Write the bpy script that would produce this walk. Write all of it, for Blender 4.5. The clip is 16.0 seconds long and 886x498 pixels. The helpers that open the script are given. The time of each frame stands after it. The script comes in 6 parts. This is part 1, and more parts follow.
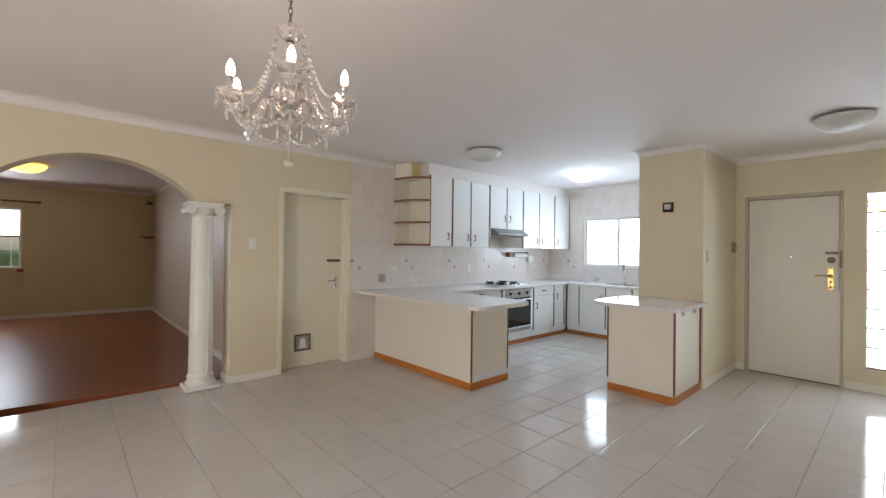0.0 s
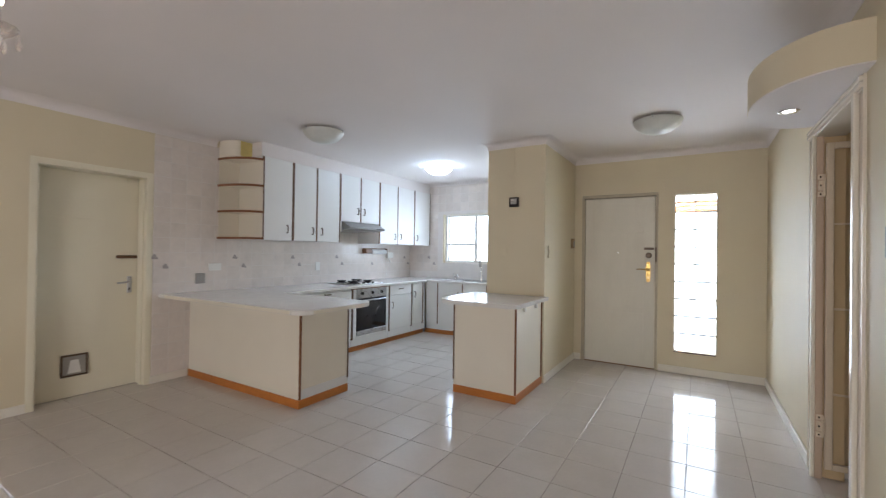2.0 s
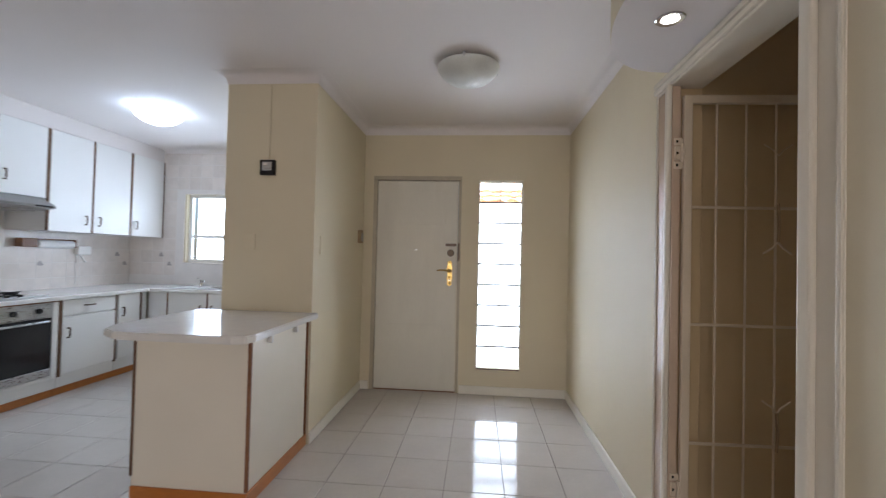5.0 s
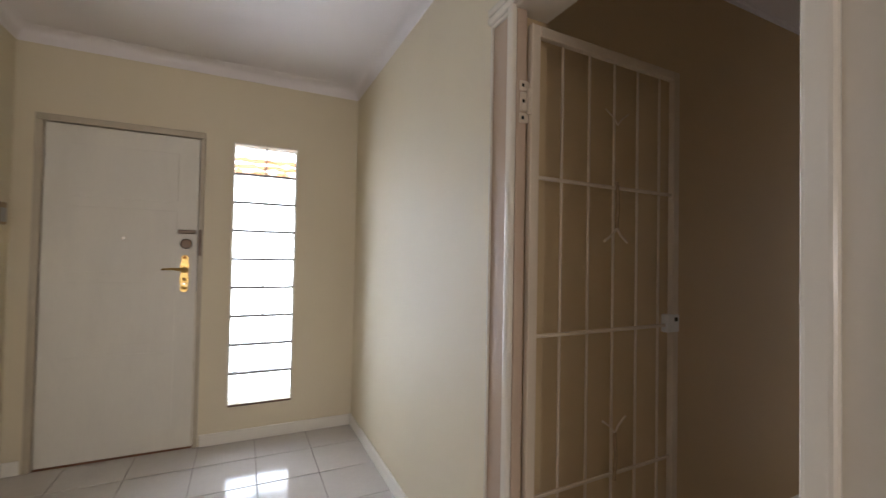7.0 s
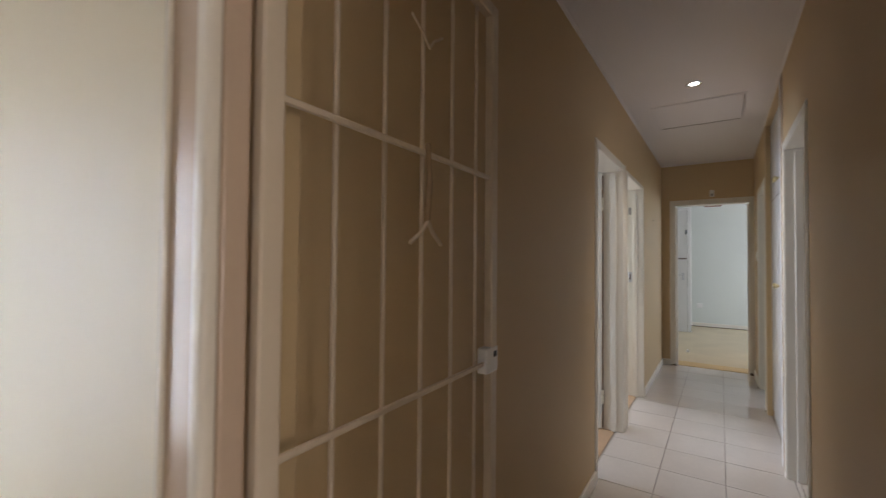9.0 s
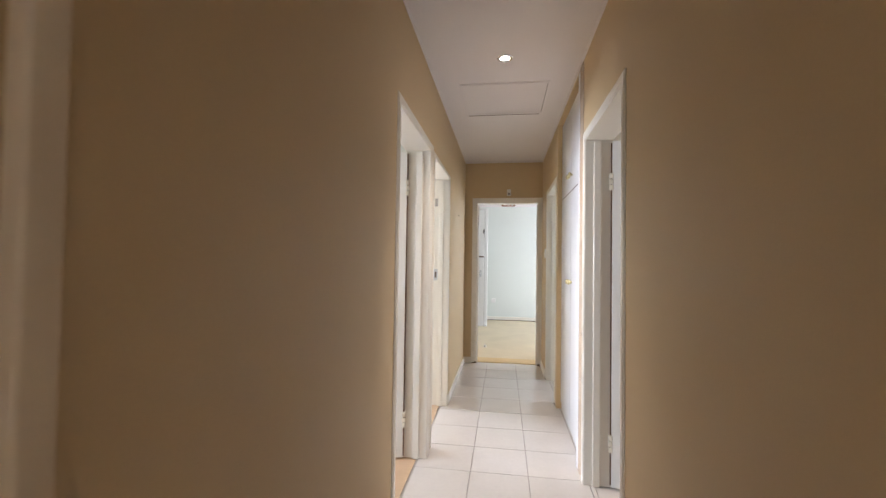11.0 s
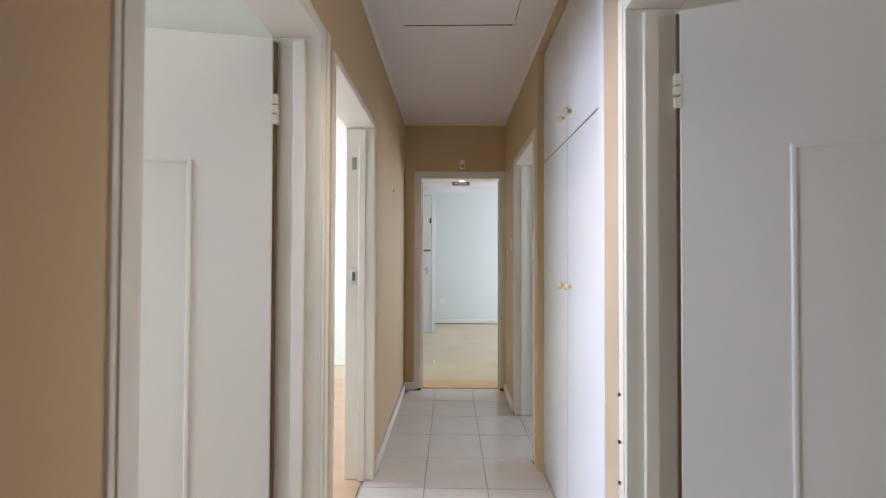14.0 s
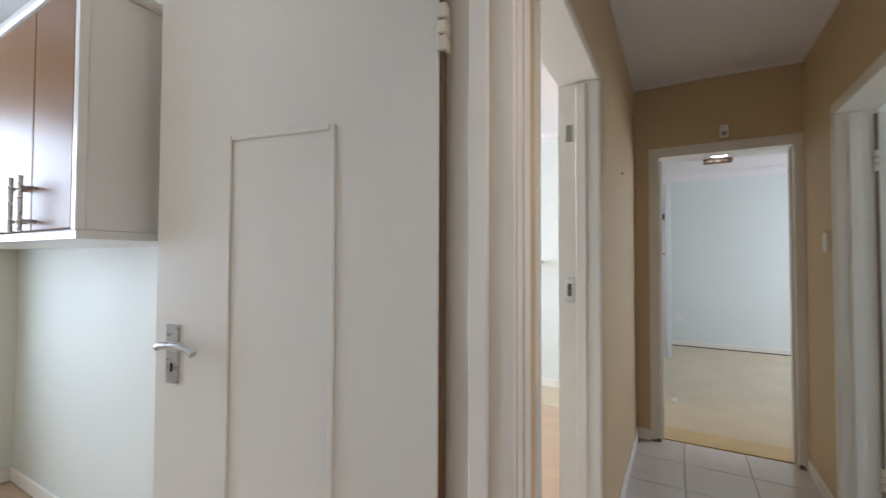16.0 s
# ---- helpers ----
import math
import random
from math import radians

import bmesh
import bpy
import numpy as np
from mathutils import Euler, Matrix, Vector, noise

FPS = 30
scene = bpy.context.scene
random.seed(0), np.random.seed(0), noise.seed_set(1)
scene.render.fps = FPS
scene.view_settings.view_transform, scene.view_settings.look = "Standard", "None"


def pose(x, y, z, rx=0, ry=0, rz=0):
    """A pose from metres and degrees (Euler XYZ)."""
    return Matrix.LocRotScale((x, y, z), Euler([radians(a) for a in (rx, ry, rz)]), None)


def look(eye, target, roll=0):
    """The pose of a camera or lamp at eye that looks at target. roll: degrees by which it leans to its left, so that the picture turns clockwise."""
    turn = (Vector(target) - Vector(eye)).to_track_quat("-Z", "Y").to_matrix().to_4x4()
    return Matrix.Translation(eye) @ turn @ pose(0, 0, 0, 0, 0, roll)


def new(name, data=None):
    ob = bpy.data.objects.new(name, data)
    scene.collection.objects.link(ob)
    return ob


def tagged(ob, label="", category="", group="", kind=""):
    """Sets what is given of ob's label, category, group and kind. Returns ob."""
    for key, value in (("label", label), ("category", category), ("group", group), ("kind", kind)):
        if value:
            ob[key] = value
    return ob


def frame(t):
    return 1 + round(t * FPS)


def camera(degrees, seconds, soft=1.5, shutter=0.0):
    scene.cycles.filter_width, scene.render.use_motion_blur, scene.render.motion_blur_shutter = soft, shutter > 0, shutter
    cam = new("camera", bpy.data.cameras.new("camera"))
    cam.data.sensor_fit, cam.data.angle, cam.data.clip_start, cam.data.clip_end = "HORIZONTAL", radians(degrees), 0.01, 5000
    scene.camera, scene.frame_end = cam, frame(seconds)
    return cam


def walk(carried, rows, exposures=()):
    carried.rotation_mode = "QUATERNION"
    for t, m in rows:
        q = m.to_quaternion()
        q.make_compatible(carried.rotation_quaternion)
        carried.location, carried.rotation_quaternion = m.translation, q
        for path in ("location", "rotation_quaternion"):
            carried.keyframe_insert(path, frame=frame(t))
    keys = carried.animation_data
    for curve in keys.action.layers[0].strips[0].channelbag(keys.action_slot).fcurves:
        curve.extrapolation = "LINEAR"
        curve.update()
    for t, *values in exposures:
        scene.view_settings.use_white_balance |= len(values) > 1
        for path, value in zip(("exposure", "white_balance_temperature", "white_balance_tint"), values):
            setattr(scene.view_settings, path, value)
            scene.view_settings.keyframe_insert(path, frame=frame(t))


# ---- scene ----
cam = camera(93.5, 16.0, soft=1.25, shutter=0.35)
PATH = [
    (0, (0.318, 0.201, 1.374), (-1.162, 1.545, 1.388), 0.7),
    (0.5, (0.336, 0.318, 1.36), (-1.064, 1.747, 1.377), 0.6),
    (1, (0.362, 0.441, 1.342), (-0.923, 1.973, 1.363), 0.7),
    (1.5, (0.346, 0.622, 1.341), (-0.809, 2.254, 1.356), 0.8),
    (2, (0.299, 0.824, 1.339), (-0.743, 2.531, 1.354), 0.8),
    (2.5, (0.242, 1.065, 1.321), (-0.67, 2.845, 1.339), 0.8),
    (3, (0.203, 1.327, 1.318), (-0.605, 3.157, 1.334), 0.9),
    (3.5, (0.149, 1.58, 1.291), (-0.541, 3.457, 1.308), 0.9),
    (4, (0.117, 1.845, 1.312), (-0.444, 3.765, 1.336), 1.0),
    (4.2, (0.107, 1.93, 1.305), (-0.38, 3.869, 1.337), 1.2),
    (6.3, (0.065, 2.838, 1.295), (0.532, 4.782, 1.341), 1.1),
    (6.5, (0.08, 2.914, 1.295), (0.665, 4.826, 1.336), 1.2),
    (7, (0.151, 3.098, 1.276), (1.013, 4.903, 1.318), 1.1),
    (7.5, (0.252, 3.276, 1.284), (1.343, 4.952, 1.326), 1.0),
    (8, (0.377, 3.415, 1.281), (1.67, 4.94, 1.326), 0.8),
    (8.5, (0.505, 3.563, 1.304), (1.994, 4.898, 1.348), 0.6),
    (9, (0.635, 3.658, 1.314), (2.3, 4.765, 1.36), 0.5),
    (9.5, (0.805, 3.726, 1.291), (2.611, 4.583, 1.335), 0.4),
    (10, (1.002, 3.777, 1.294), (2.897, 4.416, 1.336), 0.4),
    (10.2, (1.076, 3.789, 1.294), (2.996, 4.346, 1.338), 0.4),
    (12.3, (1.946, 3.806, 1.269), (3.945, 3.854, 1.306), 0.5),
    (12.5, (2.036, 3.815, 1.282), (4.035, 3.85, 1.313), 0.2),
    (13, (2.24, 3.811, 1.273), (4.239, 3.835, 1.303), 0.4),
    (13.5, (2.483, 3.823, 1.279), (4.482, 3.844, 1.309), 0.3),
    (14, (2.684, 3.84, 1.271), (4.683, 3.878, 1.302), 0.2),
    (14.5, (2.89, 3.832, 1.276), (4.88, 4.021, 1.312), 0.1),
    (15, (3.052, 3.859, 1.279), (5.0, 4.31, 1.321), 0.2),
    (15.5, (3.181, 3.921, 1.269), (5.047, 4.641, 1.313), 0.3),
    (16, (3.305, 4.002, 1.274), (5.045, 4.988, 1.323), 0.2),
]
walk(cam, [(t, look(eye, target, roll)) for t, eye, target, roll in PATH],
     exposures=[(t, stops, kelvin, tint) for t, stops, kelvin, tint in (
         (0, 0.02, 6150, 13), (2, -0.17, 6080, 14), (4.2, -0.43, 6020, 15), (6.5, -0.33, 6250, 18), (8, -0.33, 6300, 18), (9, -0.08, 6450, 18), (9.5, 0.30, 6500, 19),
         (10.2, 0.66, 6520, 19), (12.4, 0.98, 6280, 18), (13.5, 0.64, 6180, 18), (14.5, 0.36, 6150, 18), (16, 0.08, 6150, 18))])

# ---- world and lights ----
world = bpy.data.worlds.new("world")
scene.world = world
world.use_nodes = True
wn = world.node_tree.nodes
sky = wn.new("ShaderNodeTexSky")
sky.sky_type, sky.sun_disc = 'NISHITA', False
sky.sun_elevation, sky.sun_rotation = radians(50), radians(200)
wn["Background"].inputs[1].default_value = 0.1
world.node_tree.links.new(sky.outputs[0], wn["Background"].inputs[0])

sun = new("sun", bpy.data.lights.new("sun", 'SUN'))
sun.data.energy, sun.data.angle, sun.data.color = 1.0, radians(12), (1, 0.96, 0.9)
sun.matrix_world = look((0, -6, 8), (2, 0, 0))


def window_light(eye, target, w, h, watts, color=(0.93, 0.97, 1.0)):
    """Daylight standing in a window's opening."""
    lamp = bpy.data.lights.new("window_light", 'AREA')
    lamp.shape, lamp.size, lamp.size_y, lamp.energy, lamp.color = 'RECTANGLE', w, h, watts, color
    ob = new("window_light", lamp)
    ob.matrix_world = look(eye, target)
    return ob


COOL, WHITE = (0.77, 0.88, 1.0), (0.88, 0.95, 1.0)
window_light((-2.9, 7.42, 1.58), (-2.9, 0, 1.58), 1.35, 0.95, 40, (0.74, 0.88, 1.0))          # kitchen window
window_light((0.275, 6.52, 1.14), (0.275, 0, 1.14), 0.5, 1.9, 46, (0.83, 0.93, 1.0))          # glass blocks
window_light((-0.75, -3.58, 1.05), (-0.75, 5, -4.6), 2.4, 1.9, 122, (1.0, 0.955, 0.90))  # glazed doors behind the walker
window_light((-11.2, -1.2, 1.84), (0, -1.2, 1.5), 1.7, 0.5, 44, WHITE)           # lounge window
window_light((2.9, 7.5, 1.5), (2.9, 0, 1.5), 1.4, 1.2, 70, (0.70, 0.85, 1.0))                  # first bedroom
window_light((5.9, 7.7, 1.5), (5.9, 0, 1.5), 1.6, 1.3, 110, COOL)                  # second bedroom
window_light((8.9, 0.62, 1.4), (8.9, 6, 1.4), 2.2, 1.5, 75, COOL)                # end bedroom
window_light((3.2, 0.72, 1.6), (3.2, 6, 1.6), 1.0, 1.0, 11, (1.0, 0.93, 0.86))                 # bathroom
window_light((5.6, 0.72, 1.6), (5.6, 6, 1.6), 1.0, 1.0, 28, COOL)                 # second bathroom: unseen window, added to brighten the passage

# ---- materials ----


def mat(name, color, rough=0.5, metal=0.0, vary=0.06, scale=6.0, fine=90.0, bump=0.03, rand=0.0, coat=0.0, stretch=(1, 1, 1), dirt=None):
    """Paint, metal, wood or stone: a base colour that wanders at two scales, with fine relief."""
    m = bpy.data.materials.new(name)
    m.use_nodes = True
    nt = m.node_tree
    b = nt.nodes["Principled BSDF"]
    b.inputs["Roughness"].default_value, b.inputs["Metallic"].default_value = rough, metal
    b.inputs["Coat Weight"].default_value = coat
    tc = nt.nodes.new("ShaderNodeTexCoord")
    mp = nt.nodes.new("ShaderNodeMapping")
    mp.inputs["Scale"].default_value = stretch
    nt.links.new(tc.outputs["Object"], mp.inputs[0])
    n1, n2 = nt.nodes.new("ShaderNodeTexNoise"), nt.nodes.new("ShaderNodeTexNoise")
    n1.inputs["Scale"].default_value, n2.inputs["Scale"].default_value = scale, fine
    n1.inputs["Detail"].default_value = 4
    for n in (n1, n2):
        nt.links.new(mp.outputs[0], n.inputs["Vector"])
    add = nt.nodes.new("ShaderNodeMath")
    add.operation = 'MULTIPLY_ADD'
    add.inputs[1].default_value = 0.4
    nt.links.new(n2.outputs[0], add.inputs[0])
    nt.links.new(n1.outputs[0], add.inputs[2])
    last = add
    if rand:
        info = nt.nodes.new("ShaderNodeObjectInfo")
        shift = nt.nodes.new("ShaderNodeVectorMath")
        shift.operation = 'MULTIPLY_ADD'
        shift.inputs[1].default_value = (1.7, 1.7, 1.7)
        nt.links.new(info.outputs["Location"], shift.inputs[0])
        nt.links.new(tc.outputs["Object"], shift.inputs[2])
        nt.links.new(shift.outputs[0], mp.inputs[0])
        isl = nt.nodes.new("ShaderNodeNewGeometry")
        both = nt.nodes.new("ShaderNodeMath")
        both.operation = 'ADD'
        nt.links.new(info.outputs["Random"], both.inputs[0])
        nt.links.new(isl.outputs["Random Per Island"], both.inputs[1])
        r = nt.nodes.new("ShaderNodeMath")
        r.operation = 'MULTIPLY_ADD'
        r.inputs[1].default_value = rand
        nt.links.new(both.outputs[0], r.inputs[0])
        nt.links.new(add.outputs[0], r.inputs[2])
        last = r
    ramp = nt.nodes.new("ShaderNodeMapRange")
    ramp.clamp = False
    ramp.inputs["From Min"].default_value, ramp.inputs["From Max"].default_value = 0.35, 1.05 + rand
    ramp.inputs["To Min"].default_value, ramp.inputs["To Max"].default_value = 1 - vary, 1 + vary
    nt.links.new(last.outputs[0], ramp.inputs[0])
    mix = nt.nodes.new("ShaderNodeVectorMath")
    mix.operation = 'SCALE'
    mix.inputs[0].default_value = color
    nt.links.new(ramp.outputs[0], mix.inputs["Scale"])
    if dirt:
        n3 = nt.nodes.new("ShaderNodeTexNoise")
        n3.inputs["Scale"].default_value = dirt[1]
        n3.inputs["Detail"].default_value = 5
        nt.links.new(mp.outputs[0], n3.inputs["Vector"])
        cut = nt.nodes.new("ShaderNodeMapRange")
        cut.inputs["From Min"].default_value, cut.inputs["From Max"].default_value = 0.48, 0.72
        cut.inputs["To Max"].default_value = dirt[2]
        nt.links.new(n3.outputs[0], cut.inputs[0])
        mx = nt.nodes.new("ShaderNodeMix")
        mx.data_type = 'RGBA'
        mx.inputs["B"].default_value = (*dirt[0], 1)
        nt.links.new(cut.outputs[0], mx.inputs["Factor"])
        nt.links.new(mix.outputs[0], mx.inputs["A"])
        nt.links.new(mx.outputs["Result"], b.inputs["Base Color"])
    else:
        nt.links.new(mix.outputs[0], b.inputs["Base Color"])
    rr = nt.nodes.new("ShaderNodeMapRange")
    rr.inputs["From Min"].default_value, rr.inputs["From Max"].default_value = 0.1, 0.9
    rr.inputs["To Min"].default_value, rr.inputs["To Max"].default_value = max(rough * 0.9, 0.01), min(rough * 1.1, 1)
    nt.links.new(n1.outputs[0], rr.inputs[0])
    nt.links.new(rr.outputs[0], b.inputs["Roughness"])
    if bump:
        bp = nt.nodes.new("ShaderNodeBump")
        bp.inputs["Strength"].default_value, bp.inputs["Distance"].default_value = bump, 0.01
        nt.links.new(add.outputs[0], bp.inputs["Height"])
        nt.links.new(bp.outputs[0], b.inputs["Normal"])
    return m


def glow(name, color, strength):
    m = mat(name, color, 0.3, bump=0)
    b = m.node_tree.nodes["Principled BSDF"]
    b.inputs["Emission Color"].default_value, b.inputs["Emission Strength"].default_value = (*color, 1), strength
    return m


def glass(name, color=(1, 1, 1), rough=0.0, ior=1.45, bump=0.0, scale=20.0):
    m = bpy.data.materials.new(name)
    m.use_nodes = True
    nt = m.node_tree
    b = nt.nodes["Principled BSDF"]
    b.inputs["Base Color"].default_value = (*color, 1)
    b.inputs["Roughness"].default_value, b.inputs["IOR"].default_value = rough, ior
    b.inputs["Transmission Weight"].default_value = 1
    if bump:
        tc, n, bp = (nt.nodes.new("ShaderNode" + k) for k in ("TexCoord", "TexNoise", "Bump"))
        n.inputs["Scale"].default_value = scale
        bp.inputs["Strength"].default_value = bump
        nt.links.new(tc.outputs["Object"], n.inputs["Vector"])
        nt.links.new(n.outputs[0], bp.inputs["Height"])
        nt.links.new(bp.outputs[0], b.inputs["Normal"])
    return m


M_CREAM = mat("cream_wall_paint", (0.70, 0.615, 0.445), 0.6, vary=0.04, scale=1.6, fine=160, bump=0.05)
M_TAN = mat("tan_wall_paint", (0.61, 0.452, 0.255), 0.55, vary=0.05, scale=1.4, fine=160, bump=0.05)
M_LOUNGE = mat("lounge_wall_paint", (0.60, 0.51, 0.30), 0.5, vary=0.05, scale=1.4, fine=160, bump=0.05)
M_LOUNGE2 = mat("lounge_pink_paint", (0.60, 0.48, 0.38), 0.5, vary=0.05, scale=1.4, fine=160, bump=0.05)
M_MINT = mat("pale_bedroom_paint", (0.72, 0.75, 0.70), 0.6, vary=0.03, scale=1.5, fine=140, bump=0.04)
M_PALE = mat("pale_cream_paint", (0.73, 0.74, 0.66), 0.6, vary=0.03, scale=1.5, fine=140, bump=0.04)
M_CEIL = mat("ceiling_paint", (0.79, 0.74, 0.72), 0.75, vary=0.03, scale=1.2, fine=120, bump=0.04)
M_WHITE = mat("white_gloss_paint", (0.78, 0.77, 0.74), 0.3, vary=0.02, scale=2, fine=120, bump=0.012)
M_CUPB = mat("white_cupboard_paint", (0.70, 0.70, 0.71), 0.35, vary=0.02, scale=2, fine=120, bump=0.01)
M_TRIM = mat("white_trim_paint", (0.82, 0.775, 0.69), 0.32, vary=0.025, scale=3, bump=0, dirt=((0.62, 0.56, 0.46), 2.5, 0.12))
M_FRAME = mat("cream_frame_paint", (0.75, 0.69, 0.565), 0.28, vary=0.03, scale=3, bump=0.012, dirt=((0.62, 0.54, 0.42), 2.5, 0.14))
M_SURR = mat("beige_gloss_paint", (0.78, 0.715, 0.60), 0.2, vary=0.03, scale=2, bump=0.004)
# tan darkened for the jamb's shade; also stands for the daylit wall strip
M_JAMB = mat("light_and_shade_tan_gloss", (0.54, 0.41, 0.30), 0.25, vary=0.05, scale=3, bump=0.006)
M_GATE = mat("beige_steel_paint", (0.68, 0.57, 0.43), 0.3, vary=0.04, scale=8, bump=0.01)
M_BACK = mat("cream_back_door_paint", (0.80, 0.75, 0.60), 0.4, vary=0.02, scale=2, fine=80, bump=0.02, stretch=(1, 1, 0.3))
M_DIRTY = mat("worn_brownish_frame_paint", (0.47, 0.40, 0.29), 0.4, vary=0.12, scale=9, bump=0.06)
M_DOOR = mat("off_white_door_paint", (0.79, 0.77, 0.715), 0.35, vary=0.02, scale=2, fine=90, bump=0.02, stretch=(1, 1, 0.25))
M_FDOOR = mat("front_door_paint", (0.71, 0.67, 0.575), 0.4, vary=0.05, scale=4, fine=60, bump=0.08, stretch=(1, 1, 0.3), dirt=((0.5, 0.45, 0.36), 3, 0.3))
M_UNIT = mat("white_melamine", (0.80, 0.79, 0.77), 0.3, vary=0.02, scale=3, fine=200, bump=0.02)
M_UNITC = mat("cream_melamine", (0.81, 0.75, 0.64), 0.35, vary=0.03, scale=3, fine=200, bump=0.02)
M_TOP = mat("white_laminate_worktop", (0.78, 0.76, 0.73), 0.14, vary=0.04, scale=14, fine=220, bump=0.015)
M_STRIP = mat("dark_wood_edging", (0.13, 0.065, 0.03), 0.35, vary=0.25, scale=10, fine=80, bump=0.06, stretch=(1, 1, 0.15))
M_STRIP2 = mat("brown_wood_edging", (0.22, 0.09, 0.035), 0.6, vary=0.25, scale=10, fine=80, bump=0.06, stretch=(0.3, 0.3, 1))
M_SKIRT = mat("orange_wood_plinth", (0.48, 0.17, 0.035), 0.33, vary=0.22, scale=9, fine=70, bump=0.06, stretch=(0.25, 0.25, 1))
M_TILE = mat("floor_tile", (0.60, 0.56, 0.52), 0.10, vary=0.06, scale=5, fine=40, bump=0.004, rand=0.10)
M_GROUT = mat("floor_grout", (0.36, 0.32, 0.28), 0.8, vary=0.2, scale=8, bump=0.1)
M_WTILE = mat("wall_tile", (0.71, 0.645, 0.60), 0.16, vary=0.11, scale=9, fine=30, bump=0.004, rand=0.30)
M_WGROUT = mat("wall_tile_grout", (0.72, 0.68, 0.65), 0.7, vary=0.06, scale=8, bump=0.05)
M_LAM = mat("red_brown_laminate", (0.25, 0.080, 0.032), 0.3, vary=0.12, scale=5, fine=60, bump=0, rand=0.12, stretch=(0.18, 1, 1))
M_OAK = mat("light_wood_laminate", (0.52, 0.36, 0.23), 0.35, vary=0.2, scale=7, fine=70, bump=0.03, rand=0.12, stretch=(1, 0.2, 1))
M_CARPET = mat("beige_carpet", (0.60, 0.51, 0.35), 0.95, vary=0.1, scale=3, fine=260, bump=0.6)
# the beige carpet with the downlight's warm pool mixed into its colour
M_CARPET2 = mat("warm_lit_carpet_threshold", (0.60, 0.45, 0.24), 0.95, vary=0.1, scale=3, fine=260, bump=0.6)
M_STEEL = mat("brushed_steel", (0.55, 0.55, 0.56), 0.28, 1.0, vary=0.06, scale=20, fine=200, bump=0.02, stretch=(1, 1, 6))
M_HOOD = mat("grey_enamelled_steel", (0.26, 0.255, 0.25), 0.35, 0.6, vary=0.06, scale=12, fine=150, bump=0.02)
M_CHROME = mat("chrome", (0.75, 0.75, 0.76), 0.1, 1.0, vary=0.03, bump=0)
M_BRASS = mat("polished_brass", (0.42, 0.28, 0.09), 0.28, 1.0, vary=0.05, bump=0)
M_BRONZE = mat("dark_bronze", (0.14, 0.10, 0.07), 0.4, 0.6, vary=0.2, scale=30)
M_BLACK = mat("black_enamel", (0.012, 0.012, 0.014), 0.12, vary=0.1, bump=0.01)
M_DGLASS = mat("dark_oven_glass", (0.02, 0.02, 0.022), 0.05, vary=0.1, bump=0)
M_MORTAR = mat("grey_block_mortar", (0.36, 0.35, 0.34), 0.8, vary=0.1)
M_RUST = mat("rust_brown_steel", (0.36, 0.25, 0.14), 0.6, vary=0.3, scale=20)
M_RUBBER = mat("black_rubber", (0.03, 0.03, 0.03), 0.6, vary=0.1)
M_PLASTIC = mat("white_plastic", (0.80, 0.79, 0.76), 0.35, vary=0.02, bump=0.01)
M_GREY = mat("grey_plastic", (0.35, 0.33, 0.30), 0.45, vary=0.06)
M_GOLDK = mat("yellow_gold_knob", (0.80, 0.70, 0.40), 0.25, 0.15, vary=0.05, bump=0)
M_MOTIF = mat("grey_tile_motif", (0.36, 0.32, 0.31), 0.3, vary=0.35, scale=60, bump=0.02)
M_IVORY = mat("ivory_plaster_column", (0.82, 0.79, 0.73), 0.45, vary=0.03, scale=8, bump=0.05)
M_BROWNDOOR = mat("brown_gloss_cupboard", (0.27, 0.14, 0.06), 0.36, vary=0.08, scale=4, fine=60, bump=0.02, stretch=(1, 1, 0.3))
M_BROWNDOOR.node_tree.nodes["Principled BSDF"].inputs["Specular IOR Level"].default_value = 0.1
M_RAWWOOD = mat("varnished_wood", (0.20, 0.09, 0.04), 0.4, vary=0.2, scale=12, bump=0.05)
M_ROOF = mat("orange_translucent_roofing", (0.95, 0.60, 0.32), 0.9, vary=0.2, scale=8)
M_ROOF.node_tree.nodes["Principled BSDF"].inputs["Transmission Weight"].default_value = 0.5
M_YELLOW = mat("yellowed_paper", (0.72, 0.60, 0.24), 0.7, vary=0.1, scale=14)
M_PAPER = mat("paper_towel", (0.82, 0.82, 0.82), 0.9, vary=0.04, bump=0.1)
M_LEAF = mat("garden_green", (0.20, 0.28, 0.12), 0.8, vary=0.5, scale=7)
M_CLEAR = glass("clear_glass")
M_CRYSTAL = glass("crystal_glass", (1.0, 0.95, 0.92), 0.0, 1.5)
M_CRYSTAL.node_tree.nodes["Principled BSDF"].inputs["Transmission Weight"].default_value = 0.86
M_BEAD = glass("crystal_bead_glass", (0.98, 0.94, 0.91), 0.02, 1.5)
M_BEAD.node_tree.nodes["Principled BSDF"].inputs["Transmission Weight"].default_value = 0.6
M_BLOCK = glass("glass_block", (0.97, 0.99, 1.0), 0.08, 1.35, 0.15, 25)
M_DOMEW = mat("milky_dome_glass", (0.66, 0.67, 0.64), 0.42, vary=0.1, scale=8, bump=0.02)
M_LITDOME = glow("lit_dome_glass", (0.66, 0.84, 1.0), 26.0)
M_LITWARM = glow("lit_yellow_dome", (1.0, 0.62, 0.13), 2.6)
M_BULB = glow("lit_candle_bulb", (1.0, 0.78, 0.58), 24.0)
M_SPOT = glow("lit_downlight", (1.0, 0.96, 0.90), 9.0)

# ---- mesh helpers ----
ORIGIN = {}


